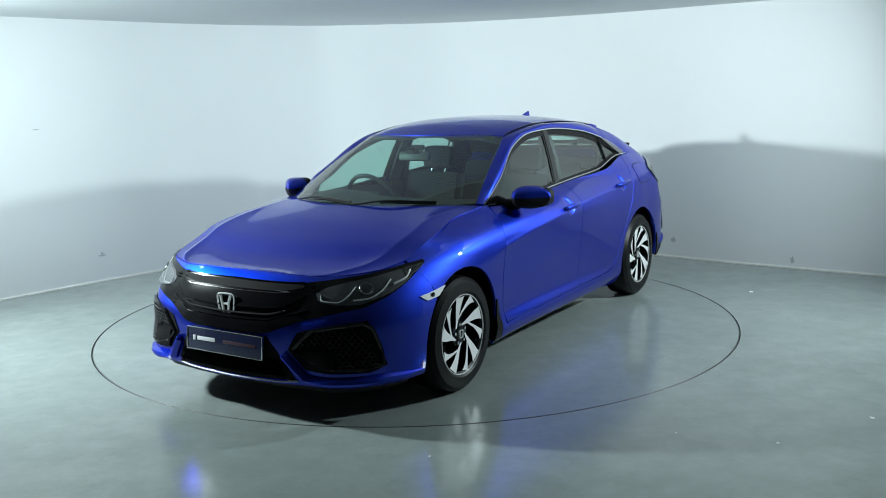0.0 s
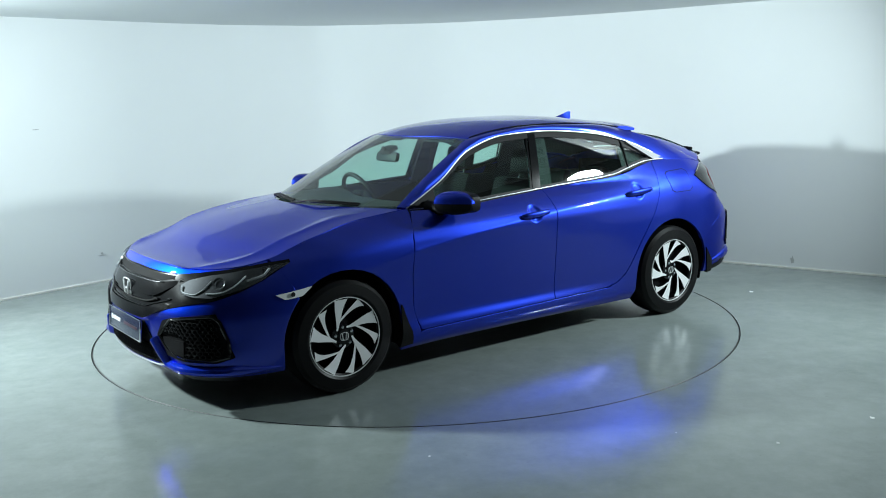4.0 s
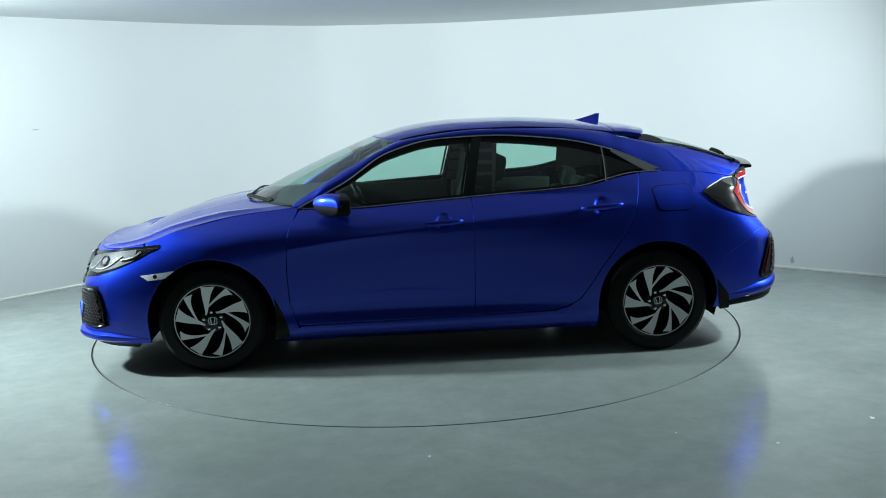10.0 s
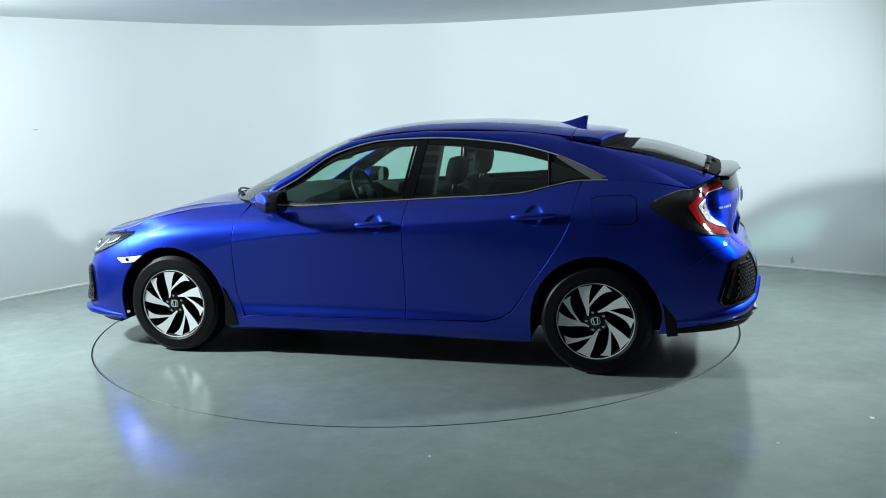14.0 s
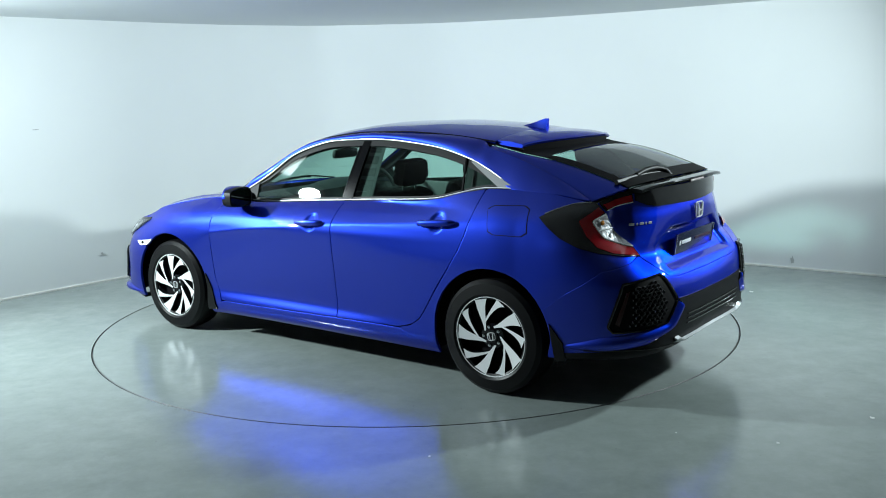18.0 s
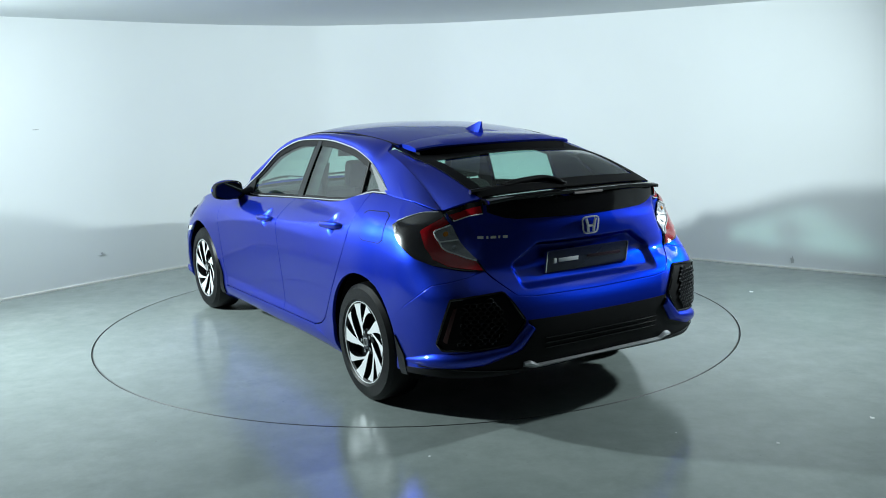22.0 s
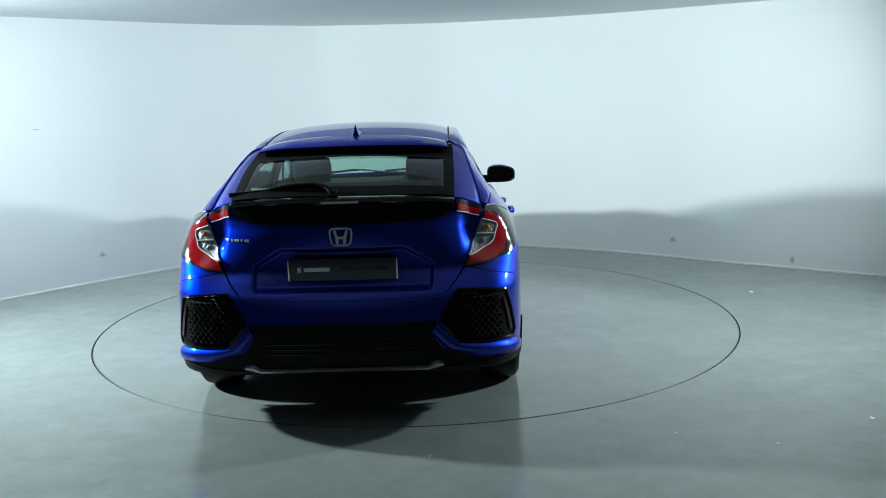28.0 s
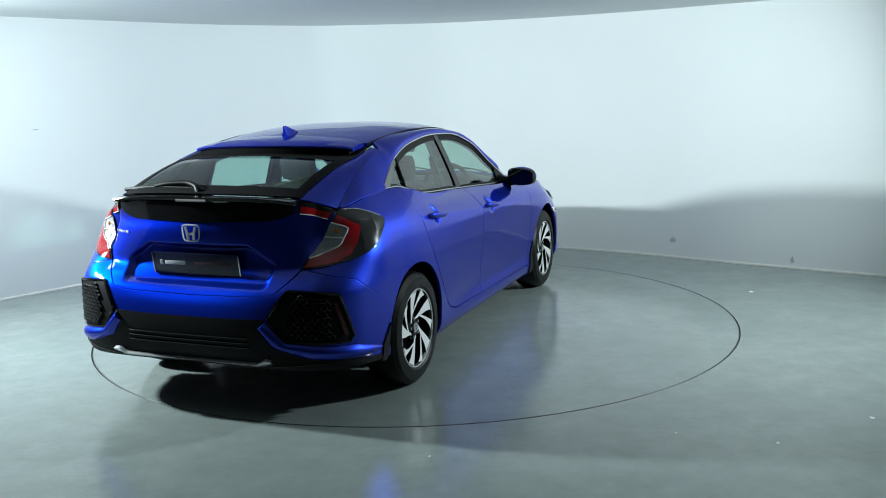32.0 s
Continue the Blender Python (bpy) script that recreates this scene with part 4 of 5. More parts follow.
def front_end():
    black = [q_f(0.0, 0.457), q_f(0.24, 0.459), q_f(0.30, 0.478), q_f(0.45, 0.535), q_f(0.60, 0.572), q_f(0.715, 0.595), q_f(0.785, 0.638), q_x(1.79, 0.685), q_x(1.63, 0.764)]
    brow = [q_f(0.0, 0.710), q_f(0.30, 0.704), q_f(0.40, 0.704), q_f(0.48, 0.713), q_f(0.60, 0.730), q_f(0.68, 0.742), q_x(1.733, 0.769), q_x(1.63, 0.778)]
    g = over("grille", black, brow, GRILLE, sides="middle", lift=0.004, nu=50, nv=10, label="black grille band")
    over("upper_bar", [q_f(0.0, 0.580), q_f(0.30, 0.588), q_f(0.42, 0.636), q_f(0.485, 0.676)], [q_f(0.0, 0.660), q_f(0.30, 0.658), q_f(0.42, 0.672), q_f(0.490, 0.682)], GRILLE, g, lift=0.022, nu=24, nv=8, depth=0.014, sides="middle", smooth=True, fade=0.4, label="gloss black grille bar")
    over("lower_bar", [q_f(0.0, 0.466), q_f(0.26, 0.468), q_f(0.38, 0.512), q_f(0.47, 0.548)], [q_f(0.0, 0.520), q_f(0.26, 0.524), q_f(0.37, 0.552), q_f(0.465, 0.556)], GRILLE, g, lift=0.018, nu=24, nv=6, depth=0.012, sides="middle", smooth=True, fade=0.4)
    over("upper_slot", [q_f(0.0, 0.666), q_f(0.30, 0.664), q_f(0.42, 0.682)], [q_f(0.0, 0.702), q_f(0.30, 0.698), q_f(0.42, 0.698)], PAINT_UNDER, g, lift=0.006, nu=24, nv=4, sides="middle")
    bead("slat", [q_f(0.0, 0.550), q_f(0.25, 0.554), q_f(0.36, 0.576)], 0.006, PAINT_UNDER, g, 0.012, 20, sides="middle")
    bead("bar_edge", [q_f(0.0, 0.660), q_f(0.30, 0.659), q_f(0.36, 0.665)], 0.0014, MESH_BLACK, g, 0.022, 30, sides="middle")
    bead("grille_edge", [q_f(0.0, 0.524), q_f(0.26, 0.528), q_f(0.37, 0.560), q_f(0.46, 0.584)], 0.004, BLACK_GLOSS, g, 0.008, 40, sides="middle", smooth=False)
    # bonnet lip over the grille
    bead("brow_edge", [q_f(0.0, 0.710), q_f(0.30, 0.705), q_f(0.42, 0.706)], 0.0035, BLACK_GLOSS, g, 0.006, 30, sides="middle")
    badge(car, 2.226, 0.592, 0.112, 0.096, 1)
    # headlamps
    low = [q_f(0.490, 0.655), q_f(0.515, 0.622), q_f(0.60, 0.609), q_f(0.70, 0.609), q_f(0.785, 0.650), q_x(1.795, 0.687), q_x(1.735, 0.720), q_x(1.645, 0.758)]
    top = [q_f(0.490, 0.661), q_f(0.530, 0.688), q_f(0.620, 0.712), q_f(0.70, 0.728), q_x(1.87, 0.737), q_x(1.74, 0.754), q_x(1.645, 0.763)]
    h = over("headlight", low, top, HOUSING, lift=0.006, nu=26, nv=8, label="dark headlight housing behind clear lens")
    for i, sg in enumerate((1, -1)):
        P = flank(line([q_f(0.512, 0.655), q_f(0.525, 0.630), q_f(0.60, 0.622), q_f(0.632, 0.640), q_f(0.655, 0.690)], 24), 0.010) * np.array([1, sg, 1])
        tube("light_guide", P, 0.0030, WHITE_TRIM, h[i], 6)
        P = flank(line([q_f(0.665, 0.630), q_f(0.715, 0.634), q_f(0.752, 0.662), q_f(0.762, 0.712)], 24), 0.010) * np.array([1, sg, 1])
        tube("light_guide", P, 0.0040, WHITE_TRIM, h[i], 6)
        # round beam unit with its bowl
        for yy, zz, rr in ((0.698, 0.677, 0.024),):
            for nm, prof, mt in (("reflector", [(rr * 1.45, 0.008), (rr * 1.40, 0.010), (rr * 1.15, 0.004), (rr, 0.003)], LENS_BOWL), ("projector_lens", [(rr, 0.002), (rr * 0.8, 0.003), (rr * 0.4, 0.0035), (0.0, 0.0037)], HOUSING)):
                V, F = turned(prof, 20)
                piece(nm, [nearby(q_f(yy, zz), 0.006, v_[0], v_[2], v_[1], sg) for v_ in V], F, mt, h[i])
        P = flank(line([q_x(1.86, 0.690), q_x(1.78, 0.712), q_x(1.74, 0.742)], 12), 0.012) * np.array([1, sg, 1])
        tube("indicator", P, 0.006, SILVER_LENS, h[i], 6)
    over("lamp_tail", [q_x(1.780, 0.702), q_x(1.735, 0.726), q_x(1.650, 0.758)], [q_x(1.770, 0.750), q_x(1.72, 0.756), q_x(1.650, 0.762)], SMOKE, h, lift=0.009, nu=10, nv=6, label="dark outer end of the headlight")
    over("headlight_lens", low, top, CLEAR, h, lift=0.017, nu=26, nv=8, depth=0.010, label="clear lens")
    # side repeaters
    sm = over("side_marker", [q_x(1.742, 0.607), q_x(1.698, 0.579), q_x(1.605, 0.588), q_x(1.548, 0.629)], [q_x(1.742, 0.609), q_x(1.698, 0.614), q_x(1.605, 0.625), q_x(1.548, 0.633)], WHITE_TRIM, lift=0.006, nu=14, nv=4, label="clear side repeater lamp")
    for i, sg in enumerate((1, -1)):
        c = side(*q_x(1.655, 0.603), 0.009) * np.array([1, sg, 1])
        V, F = turned([(0.013, 0.0), (0.010, 0.004), (0.0, 0.005)], 12)
        piece("bulb", [c + np.array([v[0], sg * v[1], v[2]]) for v in V], F, SMOKE, sm[i])
    # fog openings
    low = [q_f(0.385, 0.388), q_f(0.470, 0.290), q_f(0.60, 0.280), q_f(0.755, 0.278), q_f(0.806, 0.305)]
    top = [q_f(0.385, 0.394), q_f(0.430, 0.474), q_f(0.51, 0.498), q_f(0.62, 0.520), q_f(0.742, 0.534), q_f(0.806, 0.312)]
    f = over("fog_vent", low, top, PAINT_UNDER, lift=0.004, nu=30, nv=8, label="gloss black hexagonal vent")
    ring = [q_f(a_, b_) for a_, b_ in ((0.412, 0.394), (0.505, 0.488), (0.617, 0.510), (0.728, 0.521), (0.758, 0.498), (0.785, 0.394), (0.795, 0.315), (0.742, 0.294), (0.602, 0.302), (0.487, 0.330), (0.412, 0.394))]
    bead("vent_frame", ring, 0.010, BLACK_GLOSS, f, 0.008, 80, smooth=False)
    poly = [q_f(0.44, 0.42), q_f(0.61, 0.40), q_f(0.63, 0.30), q_f(0.745, 0.295), q_f(0.780, 0.320), q_f(0.735, 0.505), q_f(0.52, 0.485)]
    honeycomb("mesh_insert", poly, 0.017, MESH_BLACK, f, 0.010, squash=0.72)
    over("blank_panel", [q_f(0.475, 0.296), q_f(0.620, 0.288)], [q_f(0.450, 0.392), q_f(0.602, 0.384)], PAINT_UNDER, f, lift=0.016, nu=8, nv=5)
    ridge("bumper_lip", [q_x(1.735, 0.222), q_f(0.80, 0.203), q_f(0.55, 0.208), q_f(0.45, 0.222), q_f(0.352, 0.345)], [q_x(1.735, 0.232), q_f(0.805, 0.262), q_f(0.60, 0.262), q_f(0.478, 0.264), q_f(0.372, 0.380)], (0.012, 0.034, 0.037, 0.030, 0.003), PAINT, label="blue lip under the vent")
    # centre intake, plate and lip
    it = over("lower_intake", [q_f(0.0, 0.222), q_f(0.20, 0.224), q_f(0.40, 0.232)], [q_f(0.0, 0.447), q_f(0.26, 0.447), q_f(0.336, 0.352), q_f(0.405, 0.236)], PAINT_UNDER, lift=0.004, nu=30, nv=8, sides="middle", label="black lower air intake")
    honeycomb("intake_mesh", [q_f(0.0, 0.24), q_f(0.36, 0.245), q_f(0.32, 0.34), q_f(0.0, 0.34)], 0.016, BLACK_GLOSS, it, 0.009, squash=0.6)
    bead("lip", [q_f(0.0, 0.214), q_f(0.30, 0.216), q_f(0.42, 0.226)], 0.0045, SATIN, car, 0.008, 40, sides="middle", label="thin silver lip line")
    over("splitter", [q_f(0.0, 0.165), q_f(0.5, 0.165), q_x(1.80, 0.165)], [q_f(0.0, 0.202), q_f(0.5, 0.200), q_x(1.80, 0.197)], BLACK_MATT, lift=-0.012, depth=0.015, nu=30, nv=4, sides="middle")
    plate(2.256, 0.391, -5, 1)


def rear_end():
    # tail lamps: smoked wedge, red hook, clear core
    low = [q_x(-1.636, 0.975), q_x(-1.69, 0.930), q_x(-1.765, 0.880), q_x(-1.86, 0.838), q_x(-1.94, 0.812), q_r(0.70, 0.790), q_r(0.580, 0.774)]
    G = coons(low, [q_r(0.580, 0.774), q_r(0.606, 0.825), q_r(0.640, 0.90), q_r(0.672, 0.99), q_r(0.688, 1.03), q_x(-1.868, 1.054)], [q_x(-1.634, 0.979), q_x(-1.713, 1.022), q_x(-1.80, 1.050), q_x(-1.868, 1.054)], [low[0], q_x(-1.634, 0.979)], 34, 24, smooth=False)
    o = np.array([-0.8, 0.6, 0.1])
    a = skin("tail_light", flank(G, 0.008), SMOKE, car, depth=0.014, out=o, label="tail light with smoked wedge, red hook and clear core")
    b = skin("tail_light", flank(G, 0.008) * np.array([1, -1, 1]), SMOKE, car, depth=0.014, out=o * np.array([1, -1, 1]), label="tail light with smoked wedge, red hook and clear core")
    L = (a, b)
    over("lamp_arm", [q_r(0.662, 1.006), q_r(0.60, 1.026), q_r(0.551, 1.042)], [q_r(0.678, 1.050), q_r(0.60, 1.088), q_r(0.553, 1.102)], SMOKE, L, lift=0.010, nu=12, nv=5)
    outer = [q_r(0.694, 1.028), q_x(-1.838, 0.967), q_x(-1.888, 0.888), q_x(-1.935, 0.838), q_r(0.735, 0.808), q_r(0.66, 0.793), q_r(0.592, 0.781)]
    inner = [q_r(0.678, 1.000), q_r(0.752, 0.962), q_r(0.730, 0.882), q_r(0.700, 0.862), q_r(0.668, 0.846), q_r(0.630, 0.832), q_r(0.612, 0.822)]
    over("red_lens", outer, inner, RED, L, lift=0.013, nu=40, nv=6, label="red lens hook")
    over("red_lens", [q_r(0.655, 1.012), q_r(0.557, 1.048)], [q_r(0.668, 1.038), q_r(0.560, 1.080)], RED, L, lift=0.014, nu=10, nv=4)
    bead("light_bar", [q_r(0.658, 1.008), q_r(0.600, 1.027), q_r(0.555, 1.043)], 0.0028, WHITE_TRIM, L, 0.013, 12)
    # bright upper edge of the smoked wedge
    bead("lens_edge", [q_x(-1.66, 0.996), q_x(-1.72, 1.022), q_x(-1.80, 1.047), q_x(-1.862, 1.051)], 0.0030, SILVER_LENS, L, 0.009, 24)
    core = [q_r(0.672, 0.992), q_r(0.745, 0.958), q_r(0.734, 0.915), q_r(0.722, 0.882), q_r(0.668, 0.852), q_r(0.610, 0.828)]
    edge = [q_r(0.666, 0.988), q_r(0.658, 0.960), q_r(0.646, 0.930), q_r(0.636, 0.902), q_r(0.622, 0.865), q_r(0.606, 0.832)]
    over("clear_lens", core, edge, SILVER_LENS, L, lift=0.012, nu=26, nv=6, label="clear silver core")
    bead("light_bar", core, 0.004, WHITE_TRIM, L, 0.015, 40)
    bead("light_bar", [q_r(0.733, 0.915), q_r(0.69, 0.918), q_r(0.645, 0.920)], 0.004, WHITE_TRIM, L, 0.015, 10)
    for yy, zz, m_ in ((0.700, 0.950, AMBER), (0.675, 0.886, SILVER_LENS)):
        for i, sg in enumerate((1, -1)):
            V, F = turned([(0.013, 0.0), (0.010, 0.004), (0.0, 0.006)], 14)
            piece("bulb", [nearby(q_r(yy, zz), 0.012, v[0], v[2], v[1], sg) for v in V], F, m_, L[i])
    # vents
    top = [q_r(0.786, 0.664), q_r(0.70, 0.676), q_r(0.552, 0.686), q_r(0.520, 0.640), q_r(0.466, 0.552)]
    low = [q_r(0.828, 0.450), q_r(0.815, 0.421), q_r(0.68, 0.425), q_r(0.548, 0.440), q_r(0.466, 0.543)]
    v = over("rear_vent", low, top, PAINT_UNDER, lift=0.004, nu=30, nv=10, label="gloss black rear corner vent")
    bead("vent_frame", low + top[::-1] + low[:1], 0.007, BLACK_GLOSS, v, 0.006, 90, smooth=False)
    honeycomb("mesh_insert", [q_r(0.760, 0.455), q_r(0.60, 0.455), q_r(0.555, 0.53), q_r(0.60, 0.660), q_r(0.745, 0.645)], 0.017, MESH_BLACK, v, 0.010, squash=0.72)
    over("reflector", [q_r(0.812, 0.465), q_r(0.800, 0.455)], [q_r(0.778, 0.622), q_r(0.764, 0.628)], material("deep_red_reflector", (0.03, 0.002, 0.003), 0.25, 0, 0.1), v, lift=0.011, nu=4, nv=8)
    # lower apron
    top = [q_r(0.0, 0.543), q_r(0.25, 0.543), q_r(0.452, 0.546), q_r(0.412, 0.495), q_r(0.478, 0.405), q_r(0.70, 0.340), q_x(-1.90, 0.308), q_x(-1.74, 0.290)]
    low = [q_r(0.0, 0.285), q_r(0.2, 0.287), q_r(0.35, 0.290), q_r(0.42, 0.292), q_r(0.51, 0.290), q_r(0.70, 0.285), q_x(-1.90, 0.275), q_x(-1.74, 0.262)]
    ap = over("rear_apron", low[::-1], top[::-1], BLACK_MATT, lift=0.005, nu=60, nv=8, sides="middle", label="black lower rear apron")
    ridge("bumper_lip", [q_x(-1.79, 0.326), q_r(0.84, 0.318), q_r(0.66, 0.348), q_r(0.490, 0.404), q_r(0.418, 0.492)], [q_x(-1.79, 0.336), q_r(0.835, 0.395), q_r(0.66, 0.421), q_r(0.556, 0.436), q_r(0.452, 0.532)], (0.006, 0.024, 0.027, 0.022, 0.004), PAINT, label="blue lip under the vent")
    bright = material("bright_lip", (0.52, 0.53, 0.55), 0.30, 0.8)
    G = ruled([q_r(0.475, 0.312), q_r(0.44, 0.298), q_r(0.40, 0.292), q_r(0.0, 0.288)], [q_r(0.475, 0.345), q_r(0.44, 0.350), q_r(0.40, 0.326), q_r(0.0, 0.322)], 40, 5, smooth=False)
    P = np.stack([flank(G[j], lf) for j, lf in enumerate((-0.016, 0.006, 0.022, 0.025, 0.006))])
    skin("lip", np.concatenate([P, (P * np.array([1, -1, 1]))[:, ::-1][:, 1:]], 1), bright, ap, depth=0.02, out=(-1, 0, 0), label="satin silver diffuser blade")
    bead("edge_line", [q_x(-1.90, 0.322), q_r(0.80, 0.330), q_r(0.62, 0.318), q_r(0.48, 0.310)], 0.003, BLACK_GLOSS, ap, 0.010, 40)
    for z in (0.40, 0.425, 0.45):
        bead("rib", [q_r(0.36, z), q_r(0.0, z)], 0.004, BLACK_GLOSS, ap, 0.008, 20, sides="middle")
    # dark field under the wing
    over("tailgate_garnish", [q_r(0.535, 1.048), q_r(0.47, 1.020), q_r(0.40, 1.008), q_r(0.0, 1.004)], [q_r(0.535, 1.098), q_r(0.46, 1.10), q_r(0.40, 1.10), q_r(0.0, 1.10)], BLACK_GLOSS, lift=0.005, nu=20, nv=6, sides="middle", label="gloss black panel under the wing")
    # wing
    u = np.linspace(-1, 1, 41)
    prof = [(0.0, 0.0), (0.3, 0.016), (0.7, 0.022), (0.97, 0.022), (1.0, 0.016), (0.98, 0.006), (0.7, -0.004), (0.3, -0.012), (0.0, -0.010)]
    V, F = [], []
    n = len(prof)
    for q in u:
        xl, xt = -1.980 + 0.03 * q * q, -2.132 + 0.07 * q * q
        zl, zt = 1.116 - 0.014 * q * q, 1.106 - 0.024 * q ** 4
        for c, h in prof:
            V.append((xl + (xt - xl) * c, 0.548 * q, zl + (zt - zl) * c + h))
    for i in range(40):
        F += [(i * n + k, i * n + (k + 1) % n, (i + 1) * n + (k + 1) % n, (i + 1) * n + k) for k in range(n)]
    F += [tuple(range(n)), tuple(40 * n + k for k in range(n - 1, -1, -1))]
    wing = piece("rear_wing", V, F, BLACK_GLOSS, car, "gloss black rear wing across the tailgate")
    tube("brake_light", [(-2.130, y, 1.113) for y in np.linspace(-0.09, 0.09, 12)], 0.007, material("brake_lens", (0.42, 0.36, 0.36), 0.15, 0.2, 0.5), wing, 6)
    # roof spoiler with its fins
    V, F = [], []
    prof = [(0.0, 0.0), (0.5, 0.006), (0.96, 0.0), (1.0, -0.008), (0.96, -0.020), (0.5, -0.022), (0.0, -0.02)]
    n = len(prof)
    for q in u:
        x0, x1 = -1.172, -1.455 + 0.110 * q * q
        z0 = float(roof_z(-1.172, 0.51 * q)) + 0.001
        z1 = 1.350 - 0.014 * q * q - 0.014 * q ** 8
        for c, h in prof:
            V.append((x0 + (x1 - x0) * c, (0.51 + 0.012 * c) * q, z0 + (z1 - z0) * c + h))
    for i in range(40):
        F += [(i * n + k, i * n + (k + 1) % n, (i + 1) * n + (k + 1) % n, (i + 1) * n + k) for k in range(n)]
    F += [tuple(range(n)), tuple(40 * n + k for k in range(n - 1, -1, -1))]
    sp = piece("roof_spoiler", V, F, PAINT, car, "blue roof spoiler over the rear window")
    # black filler between the blade and the window
    V, F = [], []
    for q in u * 0.955:
        x1, z1 = -1.455 + 0.110 * q * q, 1.350 - 0.014 * q * q - 0.014 * q ** 8
        y0 = 0.516 * q
        def low(x):
            v_ = (-1.190 - x) / 0.83
            return float(gate(v_, y0 / (0.600 + 0.085 * v_))[2])
        V += [(-1.195, y0, z0_) for z0_ in (float(roof_z(-1.172, 0.51 * q)) - 0.010, low(-1.195) + 0.004)]
        V += [(x1 + 0.120, y0, low(x1 + 0.120) + 0.004), (x1 + 0.030, y0, z1 - 0.056), (x1 + 0.010, y0, z1 - 0.010)]
    for i in range(40):
        F += [(i * 5 + k, i * 5 + (k + 1) % 5, i * 5 + 5 + (k + 1) % 5, i * 5 + 5 + k) for k in range(5)]
    F += [(0, 1, 2, 3, 4), (204, 203, 202, 201, 200)]
    piece("underside", V, F, PAINT_UNDER, sp, "black underside of the spoiler")
    # rear wiper
    w = tube("rear_wiper", line([(-1.990, 0.045, 1.130), (-1.975, 0.075, 1.166), (-1.950, 0.16, 1.182), (-1.945, 0.27, 1.176), (-1.942, 0.36, 1.160)], 20), [0.022, 0.021, 0.019] + [0.014] * 17, BLACK_MATT, car, 8, label="black rear wiper")
    tube("blade", line([(-1.960, 0.11, 1.150), (-1.945, 0.33, 1.152), (-1.930, 0.57, 1.140)], 14), 0.013, RUBBER, w, 6)
    tube("pivot_cap", [(-1.985, 0.045, 1.118), (-1.985, 0.045, 1.156)], 0.022, BLACK_MATT, w, 10, up=(1, 0, 0))
    badge(car, -2.148, 0.949, 0.100, 0.082, -1)
    # model lettering as plain bars
    bars = [(0.572, 0.020), (0.546, 0.008), (0.520, 0.024), (0.494, 0.008), (0.466, 0.022)]
    for y, wd in bars:
        P = flank(line([q_r(y - wd / 2, 0.930), q_r(y + wd / 2, 0.930)], 3), 0.004)
        tube("name_bar", P, 0.0065, BADGE, car, 4, flat=0.35, up=(0, 0, 1))
    plate(-2.122, 0.787, 8, -1)


front_end()
rear_end()


